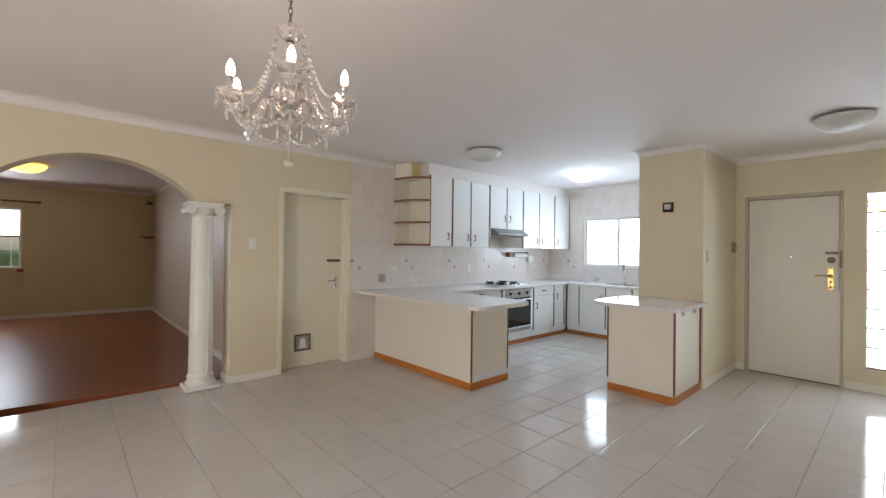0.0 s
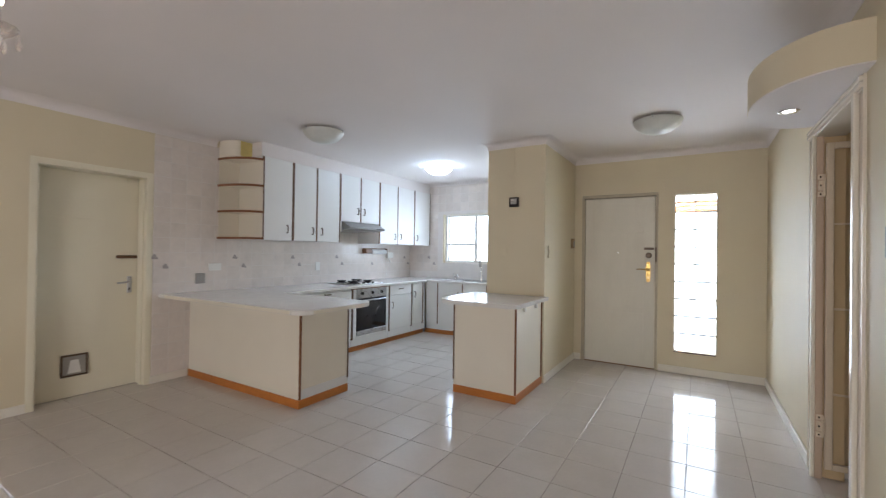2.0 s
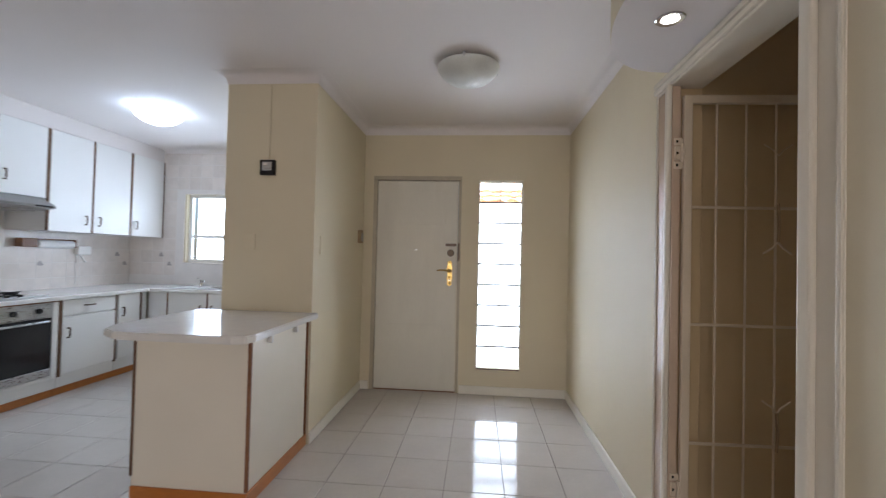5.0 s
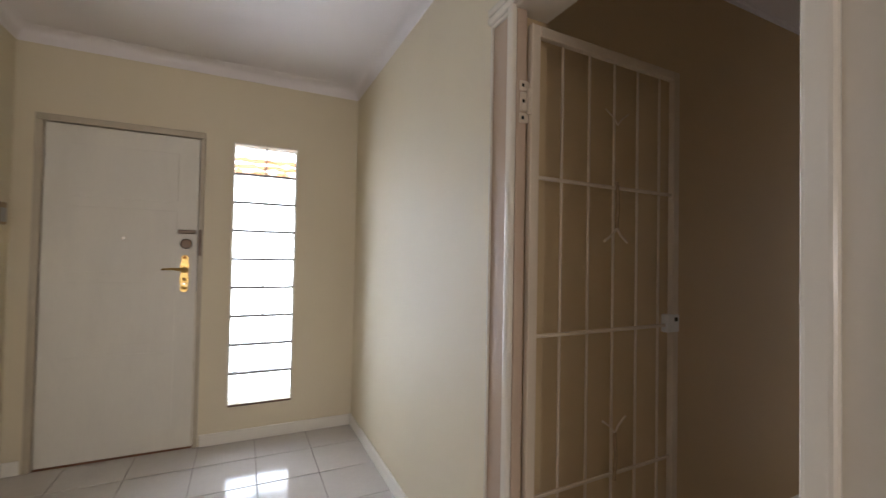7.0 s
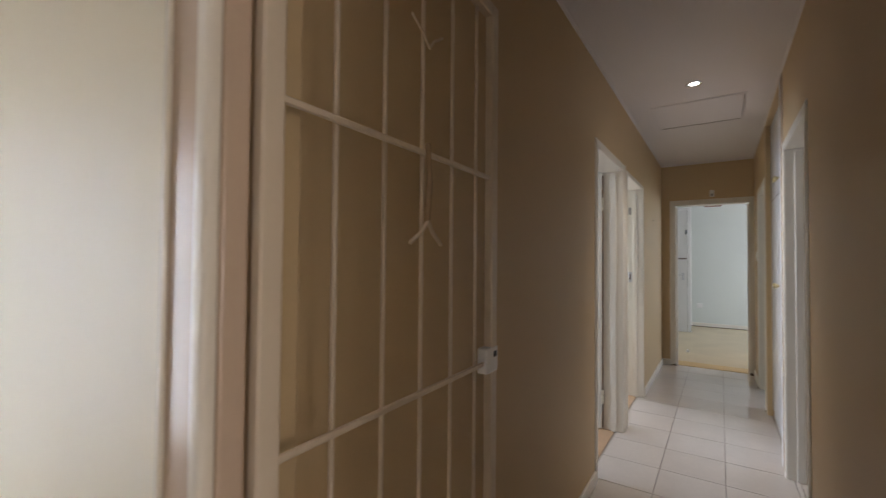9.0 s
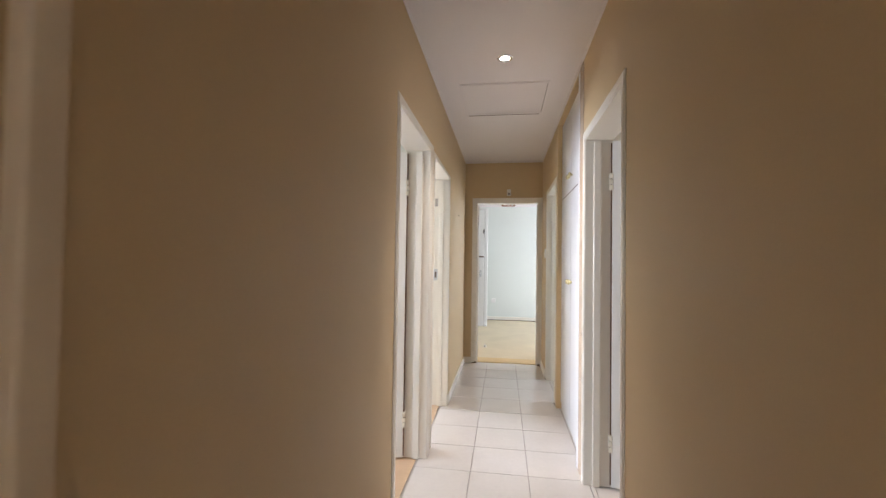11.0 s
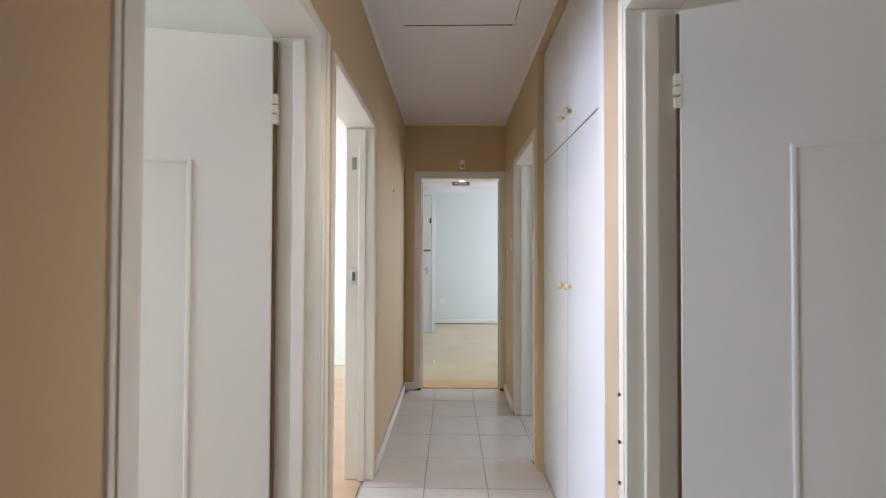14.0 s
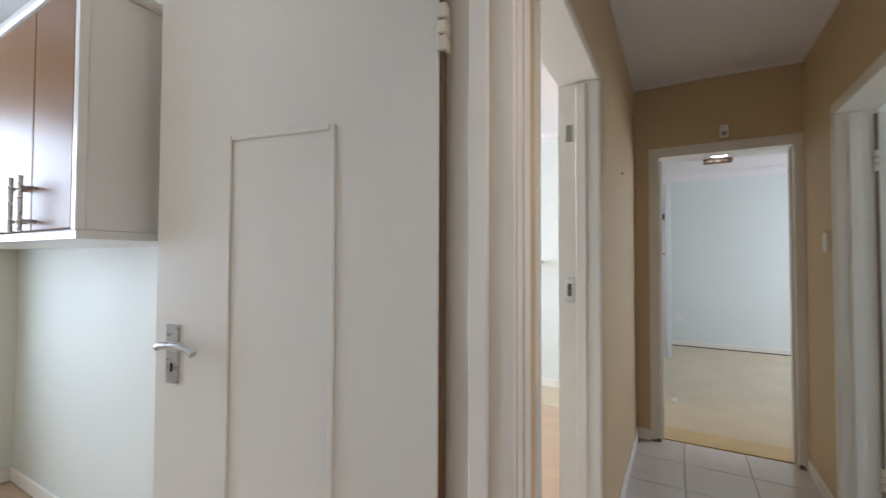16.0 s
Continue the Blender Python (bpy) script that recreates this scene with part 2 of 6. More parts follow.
def add_box(bm, x0, x1, y0, y1, z0, z1, b=0.0, seg=1):
    """One box into bm, its edges rounded by b."""
    t = bmesh.new()
    bmesh.ops.create_cube(t, size=1)
    for v in t.verts:
        v.co = Vector((x0 + (v.co.x + 0.5) * (x1 - x0), y0 + (v.co.y + 0.5) * (y1 - y0), z0 + (v.co.z + 0.5) * (z1 - z0)))
    if b:
        bmesh.ops.bevel(t, geom=t.edges[:], offset=b, segments=seg, affect='EDGES', profile=0.6)
    me = bpy.data.meshes.new("t")
    t.to_mesh(me)
    t.free()
    bm.from_mesh(me)
    bpy.data.meshes.remove(me)
    return bm


def boxes(items, b=0.0, seg=1):
    bm = bmesh.new()
    for it in items:
        add_box(bm, *it, b=b, seg=seg)
    return bm


def prism(outline, z0, z1, b=0.0, axis='z'):
    """An outline in a plane, drawn out along an axis: 'z' (x, y), 'x' (y, z) or 'y' (x, z)."""
    bm = bmesh.new()
    at = {'z': lambda p, d: (p[0], p[1], d), 'x': lambda p, d: (d, p[0], p[1]), 'y': lambda p, d: (p[0], d, p[1])}[axis]
    lo, hi = ([bm.verts.new(at(p, d)) for p in outline] for d in (z0, z1))
    n = len(outline)
    bm.faces.new(lo)
    bm.faces.new(hi)
    for i in range(n):
        bm.faces.new((lo[i], lo[(i + 1) % n], hi[(i + 1) % n], hi[i]))
    bmesh.ops.recalc_face_normals(bm, faces=bm.faces[:])
    if b:
        bmesh.ops.bevel(bm, geom=[e for e in bm.edges if e.is_boundary or len(e.link_faces) == 2 and e.calc_face_angle(0) > 0.6], offset=b, segments=2, affect='EDGES')
    return bm


def lathe(profile, n=24, at=(0, 0, 0), bm=None, flute=0.0, flutes=0):
    """A profile of (radius, height) turned about a vertical axis."""
    bm = bm or bmesh.new()
    rings = []
    for r, z in profile:
        ring = []
        for i in range(n):
            a = 2 * math.pi * i / n
            rr = r * (1 - flute * (0.5 + 0.5 * math.cos(a * flutes))) if flutes else r
            ring.append(bm.verts.new((at[0] + rr * math.cos(a), at[1] + rr * math.sin(a), at[2] + z)))
        rings.append(ring)
    for a, b in zip(rings, rings[1:]):
        for i in range(n):
            bm.faces.new((a[i], a[(i + 1) % n], b[(i + 1) % n], b[i]))
    bm.faces.new(rings[0][::-1])
    bm.faces.new(rings[-1])
    return bm


def tube(points, r, n=8, bm=None):
    """A round bar along points; r is one radius or one for each point."""
    bm = bm or bmesh.new()
    pts = [Vector(p) for p in points]
    rs = r if isinstance(r, (list, tuple)) else [r] * len(pts)
    rings = []
    for i, p in enumerate(pts):
        d = (pts[min(i + 1, len(pts) - 1)] - pts[max(i - 1, 0)]).normalized()
        side = d.cross(Vector((0, 0, 1)) if abs(d.z) < 0.9 else Vector((1, 0, 0))).normalized()
        up = side.cross(d)
        rings.append([bm.verts.new(p + rs[i] * (math.cos(2 * math.pi * k / n) * side + math.sin(2 * math.pi * k / n) * up)) for k in range(n)])
    for a, b in zip(rings, rings[1:]):
        for k in range(n):
            bm.faces.new((a[k], a[(k + 1) % n], b[(k + 1) % n], b[k]))
    bm.faces.new(rings[0][::-1])
    bm.faces.new(rings[-1])
    return bm


def ball(bm, at, r, n=8, squash=1.0):
    return lathe([(r * math.sin(math.pi * (k + 0.02) / (n + 0.04)), -r * squash * math.cos(math.pi * (k + 0.02) / (n + 0.04))) for k in range(n + 1)], n + 2, at, bm)


def thing(name, at, label, category, group="", kind=""):
    ob = new(name)
    ob.empty_display_size = 0.1
    ob.location = at
    ORIGIN[ob] = Vector(at)
    return tagged(ob, label, category, group, kind)


def part(name, bm, material, parent=None, label="", smooth=False):
    """One bmesh, in the place's own metres, as one mesh under a thing or under a part."""
    me = bpy.data.meshes.new(name)
    if parent is not None:
        bmesh.ops.translate(bm, verts=bm.verts[:], vec=-ORIGIN[parent])
    bmesh.ops.recalc_face_normals(bm, faces=bm.faces[:])
    bm.to_mesh(me)
    bm.free()
    me.materials.append(material)
    if smooth:
        me.shade_smooth()
        me.set_sharp_from_angle(angle=radians(40))
    ob = new(name, me)
    if parent is not None:
        ob.parent = parent
        ORIGIN[ob] = ORIGIN[parent]
    else:
        ORIGIN[ob] = Vector((0, 0, 0))
    if label:
        tagged(ob, label)
    return ob


def structure(name, bm, material, label, category):
    return tagged(part(name, bm, material), label, category, kind="structure")


def put(bm, at, rx=0, ry=0):
    """bm, built upright at the origin, tipped and moved to a place."""
    bmesh.ops.transform(bm, matrix=pose(*at, rx, ry, 0), verts=bm.verts[:])
    return bm


def wall_x(x0, x1, y0, y1, z0, z1, holes=()):
    """A wall that runs along y, in one piece; holes are (y0, y1, z0, z1)."""
    bm = bmesh.new()
    ys = sorted({y0, y1, *(v for h in holes for v in h[:2])})
    zs = sorted({z0, z1, *(v for h in holes for v in h[2:] if z0 < v < z1)})
    verts = {}

    def at(i, j):
        if (i, j) not in verts:
            verts[i, j] = bm.verts.new((x0, ys[i], zs[j]))
        return verts[i, j]

    for i in range(len(ys) - 1):
        for j in range(len(zs) - 1):
            my, mz = (ys[i] + ys[i + 1]) / 2, (zs[j] + zs[j + 1]) / 2
            if not any(h[0] < my < h[1] and h[2] < mz < h[3] for h in holes):
                bm.faces.new((at(i, j), at(i + 1, j), at(i + 1, j + 1), at(i, j + 1)))
    made = bmesh.ops.extrude_face_region(bm, geom=bm.faces[:])["geom"]
    bmesh.ops.translate(bm, verts=[v for v in made if isinstance(v, bmesh.types.BMVert)], vec=(x1 - x0, 0, 0))
    return bm


def wall_y(y0, y1, x0, x1, z0, z1, holes=()):
    """A wall that runs along x; holes are (x0, x1, z0, z1), in order."""
    bm = wall_x(y0, y1, x0, x1, z0, z1, holes)
    for v in bm.verts:
        v.co = Vector((v.co.y, v.co.x, v.co.z))
    return bm


# ---- the shell ----
W, E, L, R, END = -4.295, 0.92, 4.28, 3.325, 6.632
NN, KN, STUB, NW = 6.28, 7.17, 5.05, -1.05
CEIL = 2.55

part_floor = structure("floor", boxes([(W - 0.25, E + 0.13, -3.6, KN + 0.1, -0.1, -0.006), (E + 0.13, 6.70, R - 0.06, L + 0.06, -0.1, -0.006)]), M_GROUT, "beige ceramic tiled floor with dark grout joints", "floor")
laminate = structure("floor_lounge", prism([(-4.55, 1.70), (-4.80, -0.5), (-5.0, -3.2), (-11.0, -3.2), (-11.0, 1.70)], -0.1, 0.004), M_LAM, "glossy red-brown laminate floor in the lounge", "floor")
structure("floor_bedroom", boxes([(1.2, 4.24, L + 0.061, 7.5, -0.1, -0.002), (4.24, 7.6, L + 0.061, 7.7, -0.1, -0.001)]), M_OAK, "light brown wood laminate bedroom floor", "floor")
structure("floor_end_bedroom", boxes([(6.95, 10.6, 0.7, 6.2, -0.1, 0.002)]), M_CARPET, "pale beige carpet in the end bedroom", "carpet")
# same carpet; the ochre is painted warm light from the bedroom downlight
structure("floor_threshold", boxes([(6.701, 6.949, 3.2, 4.4, -0.1, 0.003)]), M_CARPET2, "beige carpet strip at the bedroom door, tinted ochre as warm lamplight", "carpet")
structure("floor_bathroom", boxes([(1.2, 6.6, 0.8, R - 0.061, -0.1, -0.003)]), M_TILE, "pale tiled bathroom floor", "floor")

structure("ceiling", boxes([(W - 0.1, E + 0.13, -3.6, KN + 0.1, CEIL, CEIL + 0.1), (E + 0.13, END + 0.1, R - 0.14, L + 0.14, CEIL, CEIL + 0.1)]), M_CEIL, "plain white painted plaster ceiling", "ceiling")
HC = 2.525
structure("ceiling_hall", boxes([(E + 0.131, END - 0.001, R + 0.001, L - 0.001, HC, CEIL - 0.001)]), M_CEIL, "white painted passage ceiling", "ceiling")
structure("ceiling_lounge", boxes([(-11.1, W - 0.101, -3.3, 1.8, 2.62, 2.72)]), M_CEIL, "white lounge ceiling", "ceiling")
structure("ceiling_bedrooms", boxes([(1.1, 4.24, L + 0.141, 7.6, CEIL, CEIL + 0.1), (4.24, 7.7, L + 0.141, 7.8, CEIL - 0.002, CEIL + 0.1), (END + 0.101, 10.7, 0.6, L + 0.14, CEIL + 0.002, CEIL + 0.1), (7.701, 10.7, L + 0.141, 6.3, CEIL + 0.002, CEIL + 0.1), (1.1, END + 0.1, 0.6, R - 0.141, CEIL, CEIL + 0.1)]), M_CEIL, "white bedroom ceiling", "ceiling")

# west wall with the arch and the back door
AC, AW, SP, RISE = 0.42, 0.73, 1.83, 0.345
arch = [(AC + AW * s, SP + RISE * max(0, 1 - s * s) ** 0.8) for s in [-math.cos(math.pi * k / 40) for k in range(41)]]
bm = wall_x(W - 0.25, W, -3.6, KN + 0.1, 0, CEIL, [(AC - AW, 1.46, 0, CEIL), (1.99, 2.795, 0, 2.03)])
for (ya, za), (yb, zb) in zip(arch, arch[1:]):
    if yb - ya > 1e-6:
        t = prism([(ya, za), (yb, zb), (yb, CEIL), (ya, CEIL)], W - 0.25, W, axis='x')
        me = bpy.data.meshes.new("t")
        t.to_mesh(me)
        t.free()
        bm.from_mesh(me)
        bpy.data.meshes.remove(me)
add_box(bm, W - 0.25, W, AC + AW, 1.46, SP, CEIL)
bmesh.ops.remove_doubles(bm, verts=bm.verts[:], dist=0.0005)
wall_west = structure("wall_west", bm, M_CREAM, "cream painted wall with a wide arched opening", "wall")

structure("wall_kitchen_north", wall_y(KN, KN + 0.15, W, -1.0, 0, CEIL, [(-3.555, -2.25, 1.155, 2.0)]), M_CREAM, "kitchen wall with a window over the sink", "wall")
wall_stub = structure("wall_stub", boxes([(-1.70, NW, STUB, KN, 0, CEIL)]), M_CREAM, "cream wall block between kitchen and entrance", "wall")
structure("wall_entrance", wall_y(NN, NN + 0.2, NW, E + 0.13, 0, CEIL, [(-0.955, -0.095, 0, 2.065), (0.08, 0.48, 0.25, 2.03)]), M_CREAM, "cream entrance wall with door and glass-block light", "wall")
structure("wall_east", wall_x(E, E + 0.13, -3.6, NN, 0, CEIL, [(3.40, 4.22, 0, 2.10)]), M_CREAM, "cream wall with the opening to the passage", "wall")
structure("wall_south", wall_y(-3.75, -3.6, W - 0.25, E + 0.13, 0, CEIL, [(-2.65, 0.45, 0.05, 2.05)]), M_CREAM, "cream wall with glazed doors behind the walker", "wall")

structure("wall_hall_north", wall_y(L, L + 0.14, E + 0.13, END, 0, CEIL, [(3.255, 4.07, 0, 2.01), (4.23, 5.06, 0, 2.01)]), M_TAN, "tan painted passage wall with two doorways", "wall")
structure("wall_hall_south", wall_y(R - 0.14, R, E + 0.13, END, 0, CEIL, [(3.14, 3.92, 0, 2.01), (4.135, 5.17, 0, CEIL - 0.06), (5.29, 6.05, 0, 2.01)]), M_TAN, "tan painted passage wall with cupboard and doorways", "wall")
structure("wall_hall_end", wall_x(END, END + 0.12, R - 0.14, L + 0.14, 0, CEIL, [(3.365, 4.13, 0, 2.01)]), M_TAN, "tan painted wall at the end of the passage", "wall")

structure("wall_lounge_north", wall_y(1.66, 1.8, -11.0, W - 0.251, 0, 2.62), M_LOUNGE2, "pinkish beige lounge wall", "wall")
structure("wall_lounge_far", wall_x(-11.05, -10.9, -3.2, 1.8, 0, 2.62, [(-2.1, -0.40, 0.97, 2.10)]), M_LOUNGE, "olive tan lounge wall with a window", "wall")
structure("wall_lounge_south", wall_y(-3.3, -3.2, -11.0, W - 0.25, 0, 2.62), M_LOUNGE, "olive tan lounge wall", "wall")

structure("wall_bedroom_north", wall_y(7.35, 7.45, 1.1, 4.20, 0, CEIL, [(2.2, 3.6, 0.9, 2.1)]), M_PALE, "pale cream bedroom wall with a window", "wall")
structure("wall_bedroom_party", boxes([(4.20, 4.28, L + 0.141, 7.7, 0, CEIL)]), M_PALE, "pale cream wall between two bedrooms", "wall")
structure("wall_bedroom_west", boxes([(1.1, 1.2, L + 0.141, 7.35, 0, CEIL)]), M_PALE, "pale cream bedroom wall", "wall")
structure("wall_second_bedroom_north", wall_y(7.55, 7.65, 4.28, 7.5, 0, CEIL, [(5.1, 6.7, 0.85, 2.15)]), M_MINT, "pale bedroom wall with a window", "wall")
structure("wall_second_bedroom_east", boxes([(7.5, 7.6, L + 0.141, 7.65, 0, CEIL)]), M_MINT, "pale bedroom wall", "wall")
structure("wall_end_bedroom_far", boxes([(10.46, 10.6, 0.6, 6.2, 0, CEIL)]), M_MINT, "pale mint bedroom wall", "wall")
structure("wall_end_bedroom_south", wall_y(0.75, 0.85, END + 0.12, 10.46, 0, CEIL, [(7.8, 10.0, 0.65, 2.15)]), M_MINT, "pale mint bedroom wall with a window", "wall")
structure("wall_end_bedroom_north", boxes([(7.601, 10.46, 6.1, 6.2, 0, CEIL), (END + 0.121, 7.5, L + 0.141 - 0.12, L + 0.14, 0, CEIL)]), M_MINT, "pale mint bedroom wall", "wall")
structure("wall_end_bedroom_west", boxes([(END + 0.001, END + 0.12, 0.85, R - 0.141, 0, CEIL)]), M_MINT, "pale mint bedroom wall", "wall")
structure("wall_bathroom", wall_y(0.8, 0.9, 1.2, END, 0, CEIL, [(2.7, 3.7, 1.1, 2.1), (5.1, 6.1, 1.1, 2.1)]), M_MINT, "pale bathroom wall with two unseen window openings", "wall")
structure("wall_bathroom_side", boxes([(1.1, 1.2, 0.8, R - 0.141, 0, CEIL), (4.06, 4.13, 0.9, R - 0.141, 0, CEIL), (5.18, 5.25, 0.9, R - 0.141, 0, CEIL), (4.131, 5.179, 2.55, 2.62, 0, CEIL)]), M_MINT, "pale bathroom side wall", "wall")


def cove(path, z, h, name, label, closed=False):
    """A plaster cornice along a path; the room lies to the right of the way."""
    bm = bmesh.new()
    prof = [(0.0, -h), (0.003, -h), (0.007, -h * 0.88), (h * 0.10, -h * 0.62), (h * 0.26, -h * 0.36), (h * 0.50, -h * 0.15), (h * 0.82, -h * 0.035), (h, -0.002), (h, 0.0), (0.0, 0.0)]
    pts = [Vector((x, y, 0)) for x, y in path]
    rings = []
    for i, p in enumerate(pts):
        d0 = (p - pts[i - 1]).normalized() if i or closed else None
        d1 = (pts[(i + 1) % len(pts)] - p).normalized() if i < len(pts) - 1 or closed else None
        n0 = Vector((d0.y, -d0.x, 0)) if d0 else None
        n1 = Vector((d1.y, -d1.x, 0)) if d1 else None
        n = (n0 + n1) / (1 + n0.dot(n1)) if n0 and n1 else (n0 or n1)
        rings.append([bm.verts.new((p.x + n.x * a, p.y + n.y * a, z + b)) for a, b in prof])
    k = len(prof)
    pairs = list(zip(rings, rings[1:])) + ([(rings[-1], rings[0])] if closed else [])
    for a, b in pairs:
        for j in range(k):
            bm.faces.new((a[j], a[(j + 1) % k], b[(j + 1) % k], b[j]))
    if not closed:
        bm.faces.new(rings[0])
        bm.faces.new(rings[-1][::-1])
    ob = structure(name, bm, M_CEIL, label, "cornice")
    ob.data.shade_smooth()
    ob.data.set_sharp_from_angle(angle=radians(50))
    return ob


cove([(W, -3.6), (W, 3.47)], CEIL, 0.075, "cornice_west", "white plaster cove cornice")
cove([(-3.86, KN), (-1.70, KN), (-1.70, STUB), (NW, STUB), (NW, NN), (E, NN), (E, -3.6)], CEIL, 0.075, "cornice_east", "white plaster cove cornice")
cove([(E + 0.13, R), (E + 0.13, L), (END, L), (END, R), (E + 0.13, R)][1:4], HC, 0.018, "cornice_hall", "narrow white passage cornice")
cove([(END, R), (E + 0.13, R)], HC, 0.018, "cornice_hall_south", "narrow white passage cornice")
cove([(-10.9, -3.2), (-10.9, 1.66), (W - 0.25, 1.66)], 2.62, 0.07, "cornice_lounge", "white lounge cornice")
cove([(7.5, L + 0.14), (7.5, 7.5)][::-1], CEIL, 0.07, "cornice_bedroom", "white bedroom cornice")
cove([(10.46, 6.1), (10.46, 0.85)], CEIL, 0.11, "cornice_end_bedroom", "white bedroom cornice")


def skirting(name, runs, h=0.075, d=0.014, material=None, label="white painted skirting board"):
    """Skirting boards: each run is (x0, x1, y0, y1), a thin strip along a wall."""
    return structure(name, boxes([(*r, 0.0, h) for r in runs], b=0.004), material or M_TRIM, label, "skirting board")


D = 0.014
skirting("baseboard_west", [(W, W + D, 1.46, 1.945), (W, W + D, 2.835, 3.19), (W - 0.25, W, 1.46 - D, 1.46)])
skirting("baseboard_entrance", [(NW, NW + D, STUB, NN - D), (NW, -0.965, NN - D, NN), (-0.085, E, NN - D, NN), (E - D, E, 4.332, NN - D), (E - D, E, -3.6, 3.308)], h=0.08)
skirting("baseboard_hall", [(1.06, 3.205, L - D, L), (5.115, END, L - D, L), (END - D, END, L - 0.10, L - D), (1.06, 3.09, R, R + D), (6.105, END - D, R, R + D)], h=0.075)
skirting("baseboard_lounge", [(-10.9, -10.9 + D, -3.2, 1.66), (-10.9 + D, W - 0.25, 1.66 - D, 1.66)], h=0.08)
skirting("baseboard_bedroom", [(4.2 - D, 4.2, L + 0.2, 7.35), (1.2, 4.2 - D, 7.35 - D, 7.35), (7.5 - D, 7.5, L + 0.15, 7.55), (10.46 - D, 10.46, 0.85, 6.1), (6.78, 7.5, L + 0.02 - D, L + 0.02)], h=0.08)


# ---- doors, windows and openings ----
def door_frame(parent, face, out, a0, a1, top, axis, depth=0.16, w=0.055, lip=0.005, material=None):
    """A steel door frame round an opening a0..a1 in a wall whose face lies at `face`; out is the sign of the side it is seen from."""
    material = material or M_TRIM
    f0, f1 = face + out * lip, face - out * depth

    def bx(p, q, z0, z1, n0, n1):
        n0, n1 = min(n0, n1), max(n0, n1)
        return (p, q, n0, n1, z0, z1) if axis == 'x' else (n0, n1, p, q, z0, z1)

    for lo, hi in ((a0 - w, a0), (a1, a1 + w)):
        part("jamb", boxes([bx(lo, hi, 0, top, f0, f1)], b=0.005, seg=2), material, parent)
        mid = (lo + hi) / 2
        part("bead", boxes([bx(mid - w * 0.28, mid + w * 0.28, 0, top + w * 0.3, f0, f0 + out * 0.003)], b=0.0014, seg=2), material, parent)
        inner = (a0, a0 + 0.014) if lo < a0 else (a1 - 0.014, a1)
        part("stop", boxes([bx(*inner, 0, top - 0.014, face - out * 0.045, face - out * 0.085)], b=0.003), material, parent)
    part("head", boxes([bx(a0 - w, a1 + w, top, top + w, f0, f1)], b=0.005, seg=2), material, parent)
    part("head_bead", boxes([bx(a0 - w * 0.8, a1 + w * 0.8, top + w * 0.22, top + w * 0.78, f0, f0 + out * 0.003)], b=0.0014, seg=2), material, parent)


def turned(bm, at, angle):
    """bm, built along +x from the hinge, turned about the hinge and moved to it."""
    bmesh.ops.transform(bm, matrix=pose(*at, 0, 0, angle), verts=bm.verts[:])
    return bm


def room_leaf(parent, hinge, angle, length, side, handle=True, height=1.985, inset=0.245):
    """An open inner door with a planted moulding; side is the sign of the face seen from the passage."""
    t = 0.036
    leaf = part("leaf", turned(boxes([(0.004, length, -t / 2, t / 2, 0.008, height)], b=0.003), hinge, angle), M_DOOR, parent, "off-white open door leaf")
    part("hinge_gap", turned(boxes([(-0.004, 0.0035, -t / 2 + 0.002, t / 2 - 0.002, 0.02, height - 0.01)]), hinge, angle), M_STRIP, parent, "dark gap along the hinges")
    x0, x1, z0, z1, m = inset, length - 0.235, 0.42, 1.575, 0.014
    y0, y1 = sorted((side * t / 2, side * (t / 2 + 0.006)))
    part("moulding", turned(boxes([(x0, x0 + m, y0, y1, z0, z1), (x1 - m, x1, y0, y1, z0, z1), (x0 + m, x1 - m, y0, y1, z1 - m, z1), (x0 + m, x1 - m, y0, y1, z0, z0 + m)], b=0.003), hinge, angle), M_DOOR, leaf)
    for z in (0.25, 1.75):
        part("hinge", turned(boxes([(-0.012, 0.010, -t / 2 - 0.004, t / 2 + 0.004, z - 0.05, z - 0.018), (-0.012, 0.010, -t / 2 - 0.004, t / 2 + 0.004, z - 0.014, z + 0.014), (-0.012, 0.010, -t / 2 - 0.004, t / 2 + 0.004, z + 0.018, z + 0.05)], b=0.003), hinge, angle), M_FRAME, parent, "painted steel butt hinge")
    if handle:
        hx = length - 0.066
        ya, yb = sorted((side * t / 2, side * (t / 2 + 0.006)))
        plate = part("handle_plate", turned(boxes([(hx - 0.021, hx + 0.021, ya, yb, 0.955, 1.105)], b=0.002), hinge, angle), M_STEEL, leaf, "brushed steel handle plate")
        yo = side * (t / 2 + 0.045)
        part("lever", turned(tube([(hx, side * t / 2, 1.055), (hx, yo, 1.055), (hx - 0.012, yo, 1.060), (hx - 0.06, yo, 1.064), (hx - 0.10, yo, 1.056), (hx - 0.118, yo, 1.045)][::1], 0.009, 10), hinge, angle), M_STEEL, plate, "curved steel lever")
        part("keyhole", turned(boxes([(hx - 0.004, hx + 0.004, *sorted((side * (t / 2 + 0.005), side * (t / 2 + 0.0075))), 0.985, 1.008)], b=0.001), hinge, angle), M_BLACK, plate)
    return leaf


def inner_door(name, label, a0, a1, face, out, w=0.055):
    d = thing(name, ((a0 + a1) / 2, face - out * 0.07, 0), label, "door", kind="structure")
    door_frame(d, face, out, a0, a1, 2.0, 'x', w=w)
    return d


